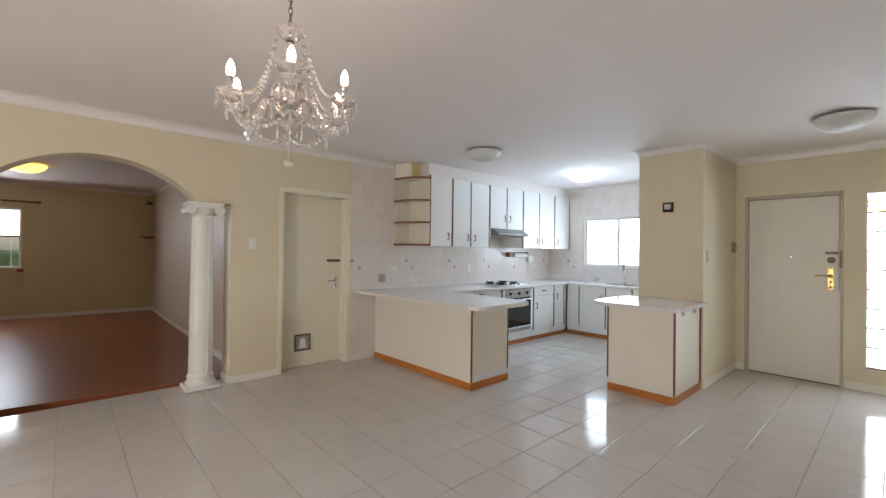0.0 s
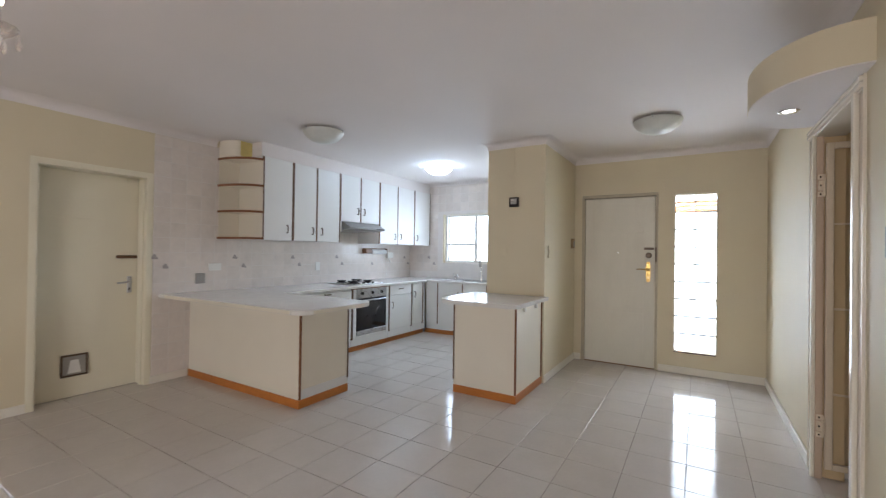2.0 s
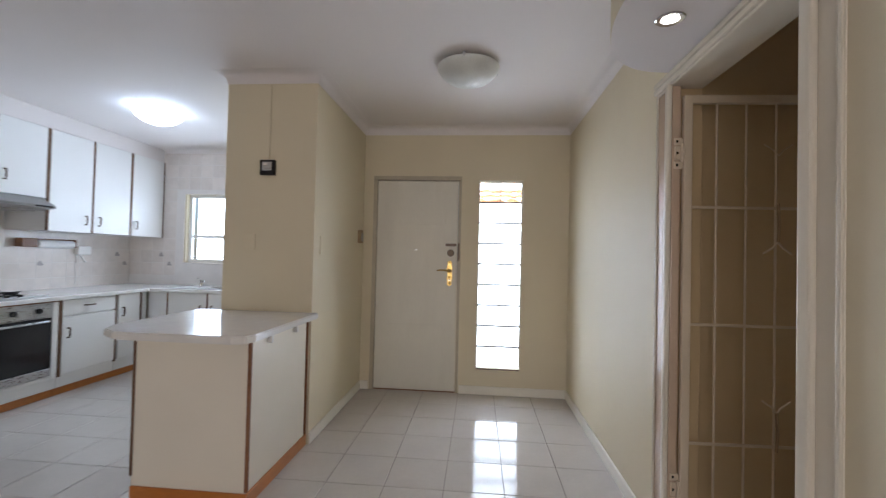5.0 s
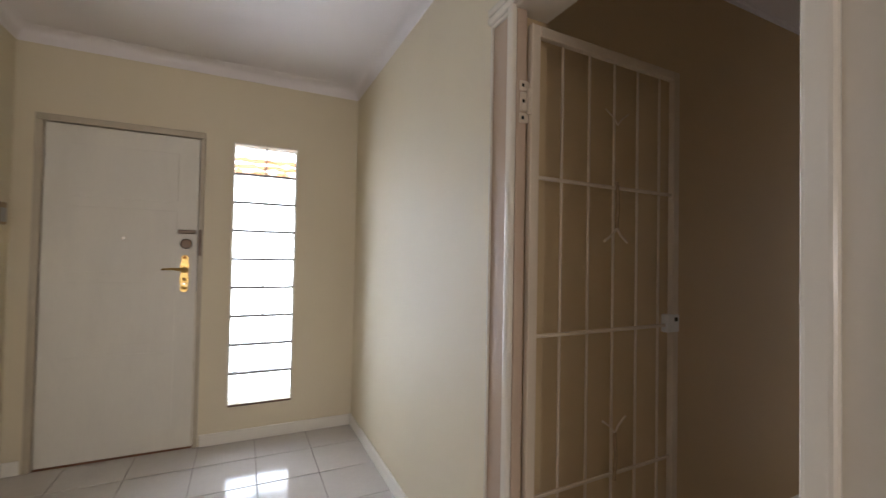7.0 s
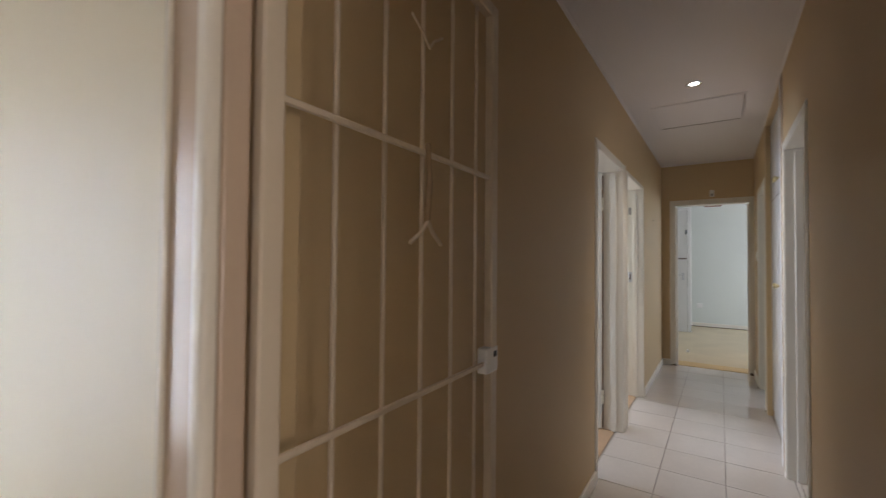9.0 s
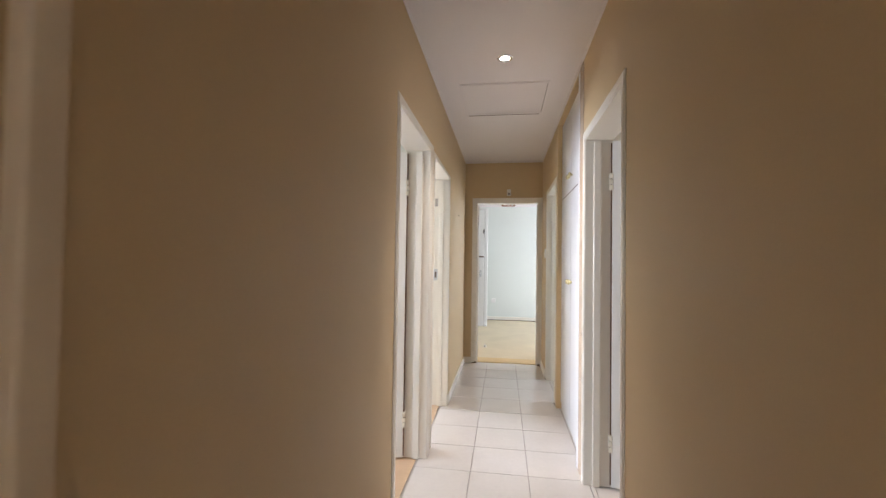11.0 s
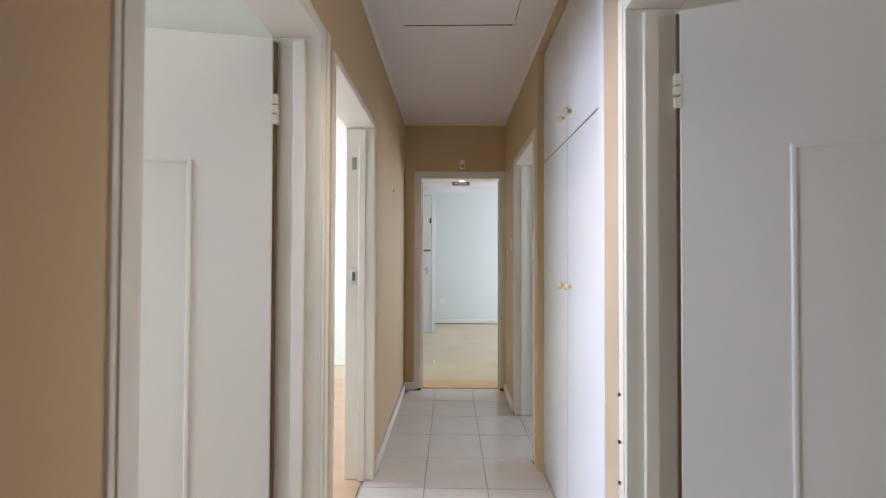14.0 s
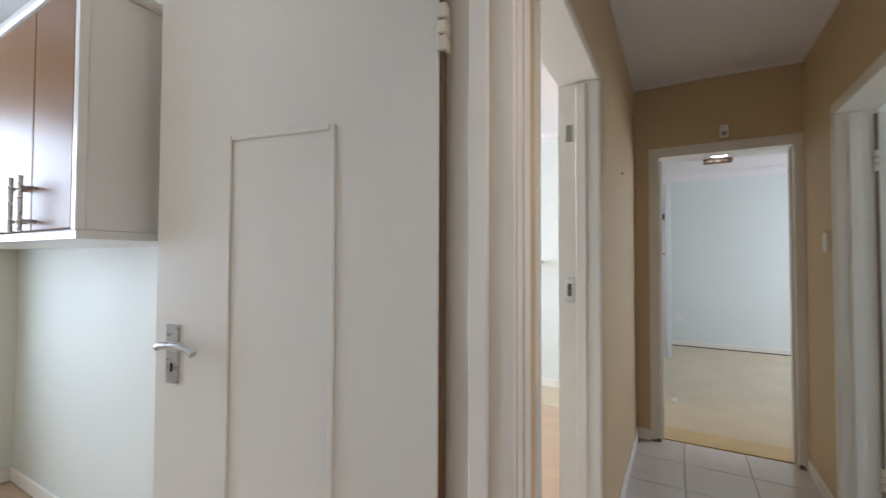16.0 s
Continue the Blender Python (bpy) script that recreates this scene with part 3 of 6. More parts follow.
d = inner_door("door_1", "open off-white door in a white steel frame", 3.265, 4.06, L, -1)
room_leaf(d, (4.052, 4.425, 0), 100.75, 0.788, 1)
part("architrave", boxes([(4.1155, 4.152, L - 0.009, L + 0.002, 0, 2.055)], b=0.004, seg=3), M_TRIM, d, "rounded white architrave")
d = inner_door("door_2", "white steel door frame with a strike plate", 4.24, 5.05, L, -1, 0.034)
part("strike_plate", boxes([(5.045, 5.050, L + 0.095, L + 0.128, 1.10, 1.20)], b=0.001), M_STEEL, d, "steel strike plate")
part("strike_hole", boxes([(5.043, 5.046, L + 0.104, L + 0.119, 1.125, 1.175)]), M_BRONZE, d)
part("hinge_plate", boxes([(5.046, 5.050, L + 0.10, L + 0.125, 1.76, 1.83)], b=0.001), M_GREY, d)
d = inner_door("door_3", "open white bathroom door in a steel frame", 3.15, 3.91, R, 1)
room_leaf(d, (3.912, 3.178, 0), -107.5, 0.80, -1, handle=False, inset=0.264)
for z in (0.60, 0.72, 0.86):
    part("screw", put(lathe([(0.006, 0), (0.006, 0.004), (0.003, 0.005)], 10, (0, 0, 0)), (3.938, R + 0.012, z), -90, 0), M_BLACK, d)
d = inner_door("door_4", "worn white door in a steel frame", 5.30, 6.04, R, 1)
room_leaf(d, (6.045, 3.18, 0), -93, 0.74, -1, handle=False)
for x0, x1, h in ((6.042, 6.066, 0.016), (6.066, 6.094, 0.028), (5.247, 5.270, 0.018), (5.270, 5.299, 0.011)):
    part("rust_patch", boxes([(x0, x1, R + 0.0045, R + 0.0085, 0.0, h)], b=0.001), M_BRONZE, d, "rusted foot of the frame")
part("hinge_leaf", boxes([(6.030, 6.042, R - 0.075, R - 0.045, 1.70, 1.80)], b=0.002), M_GREY, d, "grey worn steel hinge")

d = thing("door_5", (END, 3.75, 0), "white door frame to the end bedroom", "door frame", kind="structure")
door_frame(d, END, -1, 3.375, 4.12, 2.0, 'y', depth=0.13, w=0.068)

for y0, y1, h in ((4.121, 4.150, 0.022), (4.150, 4.184, 0.012), (3.312, 3.345, 0.014), (3.345, 3.374, 0.026)):
    part("rust_patch", boxes([(END - 0.0085, END - 0.0045, y0, y1, 0.0, h)], b=0.001), M_BRONZE, d, "rusted foot of the frame")

# kitchen back door
d = thing("door_6", (W, 2.4, 0), "closed cream back door with a cat flap", "door", kind="structure")
door_frame(d, W, 1, 2.0, 2.785, 2.02, 'y', depth=0.20, material=M_BACK)
LX = W - 0.165
leaf = part("leaf", boxes([(LX - 0.04, LX, 2.001, 2.784, 0.003, 2.0195)], b=0.002), M_BACK, d)
for z in (0.62, 1.60):
    part("ledge", boxes([(LX, LX + 0.004, 2.06, 2.45, z, z + 0.012)], b=0.001), M_BACK, leaf)
flap = part("cat_flap", boxes([(LX, LX + 0.018, 2.205, 2.40, 0.185, 0.20), (LX, LX + 0.018, 2.205, 2.40, 0.365, 0.38), (LX, LX + 0.018, 2.205, 2.22, 0.20, 0.365), (LX, LX + 0.018, 2.385, 2.40, 0.20, 0.365)], b=0.004), M_BRONZE, leaf, "brown framed cat flap")
part("flap_panel", boxes([(LX, LX + 0.006, 2.22, 2.385, 0.20, 0.365)], b=0.002), M_GREY, flap)
part("flap_tab", prism([(2.255, 0.215), (2.35, 0.215), (2.33, 0.33), (2.275, 0.33)], LX + 0.006, LX + 0.012, axis='x'), M_PLASTIC, flap, "pale plastic flap")
part("bolt", boxes([(LX, LX + 0.02, 2.60, 2.775, 1.235, 1.265)], b=0.008, seg=3), M_STRIP, leaf, "dark sliding bolt")
plate = part("handle_plate", boxes([(LX, LX + 0.006, 2.695, 2.735, 0.90, 1.06)], b=0.002), M_STEEL, leaf, "steel handle plate")
part("lever", tube([(LX, 2.715, 1.005), (LX + 0.045, 2.715, 1.005), (LX + 0.048, 2.70, 1.007), (LX + 0.048, 2.60, 1.0)], 0.009, 10), M_STEEL, plate)
part("keyhole", boxes([(LX + 0.006, LX + 0.008, 2.711, 2.719, 0.925, 0.95)]), M_BLACK, plate)
part("closer_stop", boxes([(LX, LX + 0.03, 2.68, 2.77, 1.985, 2.005)], b=0.004), M_BACK, leaf)

# front door
d = thing("door_7", (-0.52, NN, 0), "closed off-white panelled front door with brass handle", "door", kind="structure")
for lo, hi in ((-0.955, -0.918), (-0.122, -0.095)):
    part("jamb", boxes([(lo, hi, NN - 0.012, NN + 0.14, 0, 2.035)], b=0.005, seg=2), M_DIRTY, d, "worn brownish painted jamb")
part("head", boxes([(-0.955, -0.095, NN - 0.012, NN + 0.14, 2.035, 2.075)], b=0.005, seg=2), M_DIRTY, d, "worn brownish painted head")
leaf = part("leaf", boxes([(-0.914, -0.126, NN + 0.006, NN + 0.046, 0.012, 2.030)], b=0.003), M_FDOOR, d)
Y0 = NN + 0.006
for z0, z1 in ((0.16, 0.64), (0.70, 1.085), (1.145, 1.545), (1.605, 1.92)):
    part("panel", boxes([(-0.80, -0.245, Y0 - 0.003, Y0 + 0.002, z0, z1)], b=0.0028, seg=2), M_FDOOR, leaf)
part("sill_gap", boxes([(-0.914, -0.126, NN + 0.004, NN + 0.05, 0.001, 0.011)]), M_RAWWOOD, d, "dark threshold strip")
plate = part("handle_plate", prism([(-0.195 + 0.026 * sx * w, z) for sx, zs in ((-1, 1), (1, -1)) for z, w in [(1.02, 0.4), (1.035, 0.85), (1.06, 0.7), (1.09, 1.0), (1.14, 0.8), (1.19, 1.0), (1.22, 0.7), (1.245, 0.85), (1.26, 0.4)][::zs]], Y0 - 0.007, Y0, axis='y'), M_BRASS, leaf, "ornate polished brass handle plate")
part("lever", tube([(-0.195, Y0, 1.165), (-0.195, Y0 - 0.05, 1.165), (-0.21, Y0 - 0.053, 1.167), (-0.26, Y0 - 0.053, 1.172), (-0.315, Y0 - 0.05, 1.168)], [0.011, 0.011, 0.011, 0.008, 0.006], 10), M_BRASS, plate)
for z, r in ((1.245, 0.011), (1.165, 0.021), (1.105, 0.012), (1.045, 0.013)):
    part("boss", put(lathe([(r, 0), (r, 0.003), (r * 0.7, 0.006), (r * 0.62, 0.004), (r * 0.3, 0.007), (r * 0.05, 0.008)], 18), (-0.195, Y0 - 0.006, z), 90, 0), M_BRASS, plate, smooth=True)
part("key_barrel", put(lathe([(0.008, 0), (0.008, 0.012), (0.006, 0.013)], 12), (-0.195, Y0 - 0.006, 1.075), 90, 0), M_STEEL, plate)
part("deadlock", put(lathe([(0.034, 0), (0.034, 0.012), (0.028, 0.02), (0.010, 0.022)], 20), (-0.19, Y0, 1.335), 90, 0), M_BRONZE, leaf, "dark round deadlock")
part("bolt", boxes([(-0.24, -0.135, Y0 - 0.014, Y0, 1.40, 1.426)], b=0.005), M_BRONZE, leaf, "dark sliding bolt")
part("keeper", boxes([(-0.122, -0.104, NN - 0.024, NN - 0.012, 1.26, 1.43)], b=0.004), M_BRONZE, d, "dark lock keeper on the jamb")
part("weather_strip", boxes([(-0.131, -0.119, NN - 0.010, NN + 0.006, 0.03, 1.02)], b=0.003), M_FRAME, d, "pale edge strip")
part("peephole", put(lathe([(0.009, 0), (0.009, 0.004), (0.006, 0.006)], 14), (-0.525, Y0, 1.36), 90, 0), M_CHROME, leaf)
for z in (0.3, 1.72):
    part("hinge", boxes([(-0.93, -0.913, NN - 0.004, NN + 0.01, z - 0.05, z + 0.05)], b=0.003), M_DIRTY, d)

# glass-block light beside the front door
win = thing("window_1", (0.28, NN, 0.25), "tall narrow glass-block window glowing with daylight", "window", kind="structure")
rows = [0.25 + (2.03 - 0.25) * k / 9 for k in range(10)]
for k in range(9):
    for x0, x1 in ((0.083, 0.277), (0.283, 0.477)):
        b = part("pane", boxes([(x0, x1, NN + 0.035, NN + 0.105, rows[k] + 0.007, rows[k + 1] - 0.007)], b=0.012, seg=2), M_BLOCK, win)
        b.visible_shadow = False
for z in rows[1:-1]:
    part("mortar_joint", boxes([(0.08, 0.48, NN + 0.028, NN + 0.11, z - 0.007, z + 0.007)], b=0.002), M_MORTAR, win)
part("mortar_joint", boxes([(0.275, 0.285, NN + 0.030, NN + 0.108, rows[8] + 0.007, 2.03)]), M_MORTAR, win)
part("sill", boxes([(0.078, 0.482, NN - 0.006, NN + 0.034, 0.236, 0.2495)], b=0.003), M_STRIP, win, "thin dark sill")
part("edge_trim", boxes([(0.068, 0.08, NN - 0.006, NN + 0.03, 0.25, 2.03), (0.48, 0.492, NN - 0.006, NN + 0.03, 0.25, 2.03), (0.068, 0.492, NN - 0.006, NN + 0.03, 2.031, 2.043)], b=0.003), M_FRAME, win)
roof = thing("porch_roof", (0.28, 6.43, 1.86), "orange clay porch roof edge seen through glass", "roof")
for k, z in enumerate((1.868, 1.912, 1.958)):
    part("roof_tile", tube([(0.06 + 0.045 * j, 6.455, z + 0.007 * math.sin(1.9 * j + 2.3 * k)) for j in range(11)], [0.017 + 0.004 * math.sin(2.7 * j + k) for j in range(11)], 10), M_ROOF, roof, smooth=True)

# kitchen window
win = thing("window_2", (-2.9, KN, 1.155), "white kitchen casement window, bright with daylight", "window", kind="structure")
part("window_frame", boxes([(-3.555, -3.515, KN + 0.05, KN + 0.10, 1.155, 2.0), (-2.29, -2.25, KN + 0.05, KN + 0.10, 1.155, 2.0), (-3.515, -2.29, KN + 0.05, KN + 0.10, 1.155, 1.195), (-3.515, -2.29, KN + 0.05, KN + 0.10, 1.96, 2.0), (-2.975, -2.925, KN + 0.05, KN + 0.10, 1.195, 1.96)], b=0.004), M_PLASTIC, win)
part("transom", boxes([(-3.515, -2.975, KN + 0.055, KN + 0.095, 1.465, 1.495)], b=0.003), M_PLASTIC, win)
for x0, x1 in ((-3.513, -2.977), (-2.923, -2.292)):
    p = part("pane", boxes([(x0, x1, KN + 0.072, KN + 0.076, 1.197, 1.958)]), M_CLEAR, win)
    p.visible_shadow = False
for k in range(7):
    part("burglar_bar", boxes([(-3.52, -2.28, KN + 0.125, KN + 0.132, 1.22 + 0.12 * k, 1.226 + 0.12 * k)]) if k < 3 else boxes([(-3.50 + 0.2 * k, -3.494 + 0.2 * k, KN + 0.125, KN + 0.132, 1.157, 1.998)]), M_PLASTIC, win)
part("stay", tube([(-3.50, KN + 0.045, 1.22), (-3.40, KN + 0.035, 1.215), (-3.32, KN + 0.045, 1.22)], 0.006, 8), M_STEEL, win)
part("window_sill", boxes([(-3.575, -2.23, KN - 0.012, KN + 0.05, 1.135, 1.154)], b=0.003), M_WGROUT, win)

# lounge window
win = thing("window_3", (-10.9, -1.2, 0.97), "white framed lounge window with bars", "window", kind="structure")
part("window_frame", boxes([(-10.99, -10.93, -0.44, -0.40, 0.97, 2.10), (-10.99, -10.93, -2.1, -2.06, 0.97, 2.10), (-10.99, -10.93, -2.06, -0.44, 0.97, 1.01), (-10.99, -10.93, -2.06, -0.44, 2.06, 2.10), (-10.99, -10.93, -2.06, -0.44, 1.55, 1.59), (-10.99, -10.93, -1.27, -1.23, 1.01, 2.06)], b=0.004), M_PLASTIC, win)
for k in range(8):
    part("burglar_bar", boxes([(-11.02, -11.01, -0.55 - 0.19 * k, -0.54 - 0.19 * k, 0.975, 1.55)]), M_PLASTIC, win)
for z0, z1 in ((1.01, 1.55), (1.59, 2.06)):
    p = part("pane", boxes([(-10.962, -10.958, -2.06, -0.44, z0, z1)]), M_CLEAR, win)
    p.visible_shadow = False

# unseen window frames, plain, so that every room is closed
for name, item in (("window_4", [(2.2, 3.6, 7.38, 7.42, 0.9, 0.94), (2.2, 3.6, 7.38, 7.42, 2.06, 2.1), (2.88, 2.92, 7.38, 7.42, 0.94, 2.06)]),
                   ("window_5", [(5.1, 6.7, 7.58, 7.62, 0.85, 0.89), (5.1, 6.7, 7.58, 7.62, 2.11, 2.15), (5.88, 5.92, 7.58, 7.62, 0.89, 2.11)]),
                   ("window_6", [(7.8, 10.0, 0.78, 0.82, 0.65, 0.69), (7.8, 10.0, 0.78, 0.82, 2.11, 2.15), (8.88, 8.92, 0.78, 0.82, 0.69, 2.11)]),
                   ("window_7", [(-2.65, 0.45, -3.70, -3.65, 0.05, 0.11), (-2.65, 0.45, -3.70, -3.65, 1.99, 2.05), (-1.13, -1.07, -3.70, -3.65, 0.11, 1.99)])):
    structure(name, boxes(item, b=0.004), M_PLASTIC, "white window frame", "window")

# opening to the passage, with its moulded surround
d = thing("doorway", (E, 3.81, 0), "beige moulded surround of the passage opening", "door frame", kind="structure")
for y0, y1, yo in ((4.178, 4.214, 4.33), (3.435, 3.385, 3.31)):
    # the hinge-side jamb's shaded return is put into its darker tan
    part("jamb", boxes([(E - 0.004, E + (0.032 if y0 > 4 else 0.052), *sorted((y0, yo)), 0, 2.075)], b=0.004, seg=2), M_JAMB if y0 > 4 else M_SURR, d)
    part("bead", boxes([(E - 0.024, E - 0.003, *sorted((y0 + (y1 - y0) * 0.08, y1)), 0, 2.10)], b=0.0095, seg=3), M_SURR, d, "glossy rounded bead")
    part("outer_bead", boxes([(E - 0.012, E - 0.003, *sorted((yo, yo + (y1 - y0) * -0.3)), 0, 2.13)], b=0.004, seg=2), M_SURR, d)
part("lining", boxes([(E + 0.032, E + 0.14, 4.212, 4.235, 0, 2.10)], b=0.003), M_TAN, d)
part("lining", boxes([(E + 0.052, E + 0.14, 3.39, 3.412, 0, 2.10)], b=0.003), M_SURR, d)
part("head", boxes([(E - 0.012, E + 0.14, 3.31, 4.33, 2.075, 2.143)], b=0.005, seg=2), M_SURR, d)
for z in (2.095, 2.124):
    part("head_bead", boxes([(E - 0.026, E - 0.010, 3.31, 4.33, z - 0.011, z + 0.011)], b=0.005, seg=2), M_SURR, d)
part("latch_keep", boxes([(E - 0.002, E + 0.012, 3.434, 3.440, 1.205, 1.235)], b=0.003), M_STEEL, d, "steel gate latch keep")

# security gate folded back along the passage wall
g = thing("security_gate", (0.974, 4.176, 0), "beige painted steel security gate, open against the wall", "gate")
G0, G1, GY, GZ0, GZ1 = 0.960, 1.704, 4.176, 0.07, 2.03
part("gate_frame", boxes([(G0, G0 + 0.036, GY - 0.012, GY + 0.012, GZ0, GZ1), (G1 - 0.036, G1, GY - 0.012, GY + 0.012, GZ0, GZ1), (G0 + 0.036, G1 - 0.036, GY - 0.012, GY + 0.012, GZ1 - 0.036, GZ1), (G0 + 0.036, G1 - 0.036, GY - 0.012, GY + 0.012, GZ0, GZ0 + 0.036)], b=0.003), M_GATE, g)
for z in (0.52, 1.03, 1.54):
    part("crossbar", boxes([(G0 + 0.036, G1 - 0.036, GY - 0.005, GY + 0.003, z - 0.006, z + 0.006)], b=0.002), M_GATE, g)
for k in range(5):
    x = G0 + 0.022 + 0.1245 * (k + 1)
    part("bar", tube([(x, GY + 0.007, GZ0 + 0.036), (x, GY + 0.007, 1.0), (x, GY + 0.007, GZ1 - 0.036)], 0.0048, 8), M_GATE, g)
xm = G0 + 0.3955
for zc, s, r, m in ((1.40, 1, 0.0042, M_GATE), (0.66, -1, 0.0035, M_GATE), (1.76, -1, 0.0025, M_GATE)):
    for sx in (-1, 1):
        part("spear", tube([(xm + sx * 0.058, GY - 0.006, zc - s * 0.055), (xm + sx * 0.02, GY - 0.008, zc - s * 0.030), (xm, GY - 0.010, zc - s * 0.006)], r, 8), m, g, "wrought steel ornament", smooth=True)
for z0, z1 in ((1.39, 1.56), (0.50, 0.67)):
    part("spear_shaft", tube([(xm, GY - 0.008, z0), (xm + 0.003, GY - 0.012, (z0 + z1) / 2), (xm, GY - 0.008, z1)], 0.006, 8), M_RUST, g, "rusty ornament shaft", smooth=True)
lock = part("lock_box", boxes([(G1 - 0.068, G1 + 0.002, GY - 0.015, GY + 0.016, 1.002, 1.072)], b=0.006, seg=2), M_WHITE, g, "white lock box")
part("latch", boxes([(G1 - 0.03, G1 - 0.010, GY - 0.0175, GY - 0.0145, 1.045, 1.060)], b=0.002), M_BLACK, lock)
for z in (0.32, 1.775):
    hb = part("hinge", boxes([(0.922, 0.960, 4.1735, 4.180, z - 0.068, z - 0.036), (0.925, 0.962, 4.170, 4.180, z - 0.030, z + 0.030), (0.922, 0.960, 4.1735, 4.180, z + 0.036, z + 0.068)], b=0.003), M_GATE, g, "painted gate hinge")
    part("hinge_pin", tube([(0.952, 4.166, z - 0.04), (0.952, 4.166, z + 0.04)], 0.007, 8), M_GATE, hb)
    for dz in (-0.052, 0.0, 0.052):
        part("hinge_hole", boxes([(0.930, 0.938, 4.1685 if dz == 0 else 4.172, 4.1742, z + dz - 0.005, z + dz + 0.005)], b=0.0005), M_BLACK, hb)

g.rotation_euler[2] = radians(1.5)

# curved bulkhead with its downlight
bk = thing("bulkhead", (E, 3.70, 2.145), "curved cream plaster bulkhead with a recessed downlight", "bulkhead", kind="structure")
half = [(E - 0.385 * math.sin(math.pi * k / 36) ** 0.85, 3.70 - 0.505 * math.cos(math.pi * k / 36)) for k in range(37)]
part("fascia", prism(half, 2.152, 2.333), M_CREAM, bk, smooth=True)
inner_half = [(E - (E - x) * 0.995, 3.70 + (y - 3.70) * 0.997) for x, y in half]
part("soffit", prism(inner_half, 2.1445, 2.1515), M_CEIL, bk, "white painted soffit")


def downlight(x, y, z, label, watts):
    t = thing("downlight", (x, y, z), label, "downlight", group="downlights")
    part("trim_ring", lathe([(0.040, -0.001), (0.047, -0.001), (0.049, -0.004), (0.044, -0.007), (0.031, -0.004), (0.030, -0.001)], 28, (x, y, z)), M_CHROME, t, smooth=True)
    part("lamp", lathe([(0.029, -0.0005), (0.029, -0.003), (0.024, -0.0045), (0.004, -0.005)], 24, (x, y, z)), M_SPOT, t, "lit white lamp", smooth=True)
    lamp = bpy.data.lights.new("downlight_bulb", 'SPOT')
    lamp.energy, lamp.color, lamp.spot_size, lamp.spot_blend, lamp.shadow_soft_size = watts, (1, 0.9, 0.75), radians(95), 0.9, 0.09
    ob = new("downlight_bulb", lamp)
    ob.location = (x, y, z - 0.02)


downlight(0.724, 3.77, 2.1445, "small round lit downlight in the bulkhead", 4)
downlight(3.93, 3.80, HC, "small round lit downlight in the passage ceiling", 50)


def dome_light(x, y, z, r, glass_mat, label, lit=False):
    t = thing("ceiling_light", (x, y, z), label, "ceiling light", group="dome ceiling lights")
    part("base", lathe([(r * 0.55, 0), (r * 0.56, -0.012), (r * 0.7, -0.019)], 32, (x, y, z)), M_PLASTIC, t, smooth=True)
    part("shade", lathe([(r, -0.020), (r * 1.005, -0.025), (r * 0.96, -0.045), (r * 0.85, -0.075), (r * 0.66, -0.104), (r * 0.40, -0.125), (r * 0.16, -0.133), (0.004, -0.135)], 40, (x, y, z)), glass_mat, t, smooth=True)
    for k in range(3):
        a = 2.1 * k + 0.4
        part("clip", boxes([(x + r * math.cos(a) - 0.008, x + r * math.cos(a) + 0.008, y + r * math.sin(a) - 0.008, y + r * math.sin(a) + 0.008, z - 0.036, z - 0.008)], b=0.003), M_STEEL, t, "small steel clip")
    return t


dome_light(-2.92, 3.76, CEIL, 0.20, M_DOMEW, "unlit frosted glass dome ceiling light")
dome_light(-0.013, 4.97, CEIL, 0.20, M_DOMEW, "unlit frosted glass dome ceiling light")
dome_light(-2.79, 5.74, CEIL, 0.20, M_LITDOME, "lit white dome light on the kitchen ceiling")
dome_light(-8.53, -0.25, 2.62, 0.24, M_LITWARM, "lit yellow dome light on the lounge ceiling")

# ---- chandelier ----
CX, CY = -1.535, 0.940
ch = thing("chandelier", (CX, CY, 1.77), "crystal glass chandelier with six lit candle bulbs", "chandelier")


def at_c(z):
    return (CX, CY, z)


def spun(name, profile, label="", n=28, flute=0.0, flutes=0, material=None):
    return part(name, lathe(profile, n, (CX, CY, 0), flute=flute, flutes=flutes), material or M_CRYSTAL, ch, label, smooth=True)


part("canopy", lathe([(0.016, 0), (0.016, -0.008), (0.010, -0.02), (0.004, -0.028)], 24, at_c(CEIL)), M_BRASS, ch, smooth=True)
bm = bmesh.new()
for k in range(6):
    z = CEIL - 0.045 - 0.028 * k
    pts = [(CX + (0.008 * math.cos(a) if k % 2 else 0), CY + (0 if k % 2 else 0.008 * math.cos(a)), z + 0.0175 * math.sin(a)) for a in [2 * math.pi * j / 12 for j in range(13)]]
    tube(pts, 0.0026, 6, bm)
part("chain", bm, M_BRONZE, ch, "dark metal chain")
spun("top_bowl", [(0.014, 2.312), (0.030, 2.316), (0.050, 2.338), (0.066, 2.365), (0.064, 2.367), (0.047, 2.342), (0.029, 2.321), (0.014, 2.318)], "fluted glass bowl", 36, 0.12, 12)
spun("collar", [(0.004, 2.304), (0.016, 2.306), (0.017, 2.311), (0.004, 2.313)], "dark metal collar", material=M_BRONZE)
spun("stem", [(0.008, 2.05), (0.026, 2.06), (0.030, 2.085), (0.020, 2.11), (0.012, 2.13), (0.020, 2.16), (0.014, 2.19), (0.012, 2.215), (0.026, 2.235), (0.030, 2.258), (0.022, 2.280), (0.012, 2.285), (0.016, 2.297), (0.012, 2.305)], "turned crystal stem", 20)
part("rod", tube([at_c(1.90), at_c(2.20), at_c(2.36)], 0.004, 8), M_CHROME, ch)
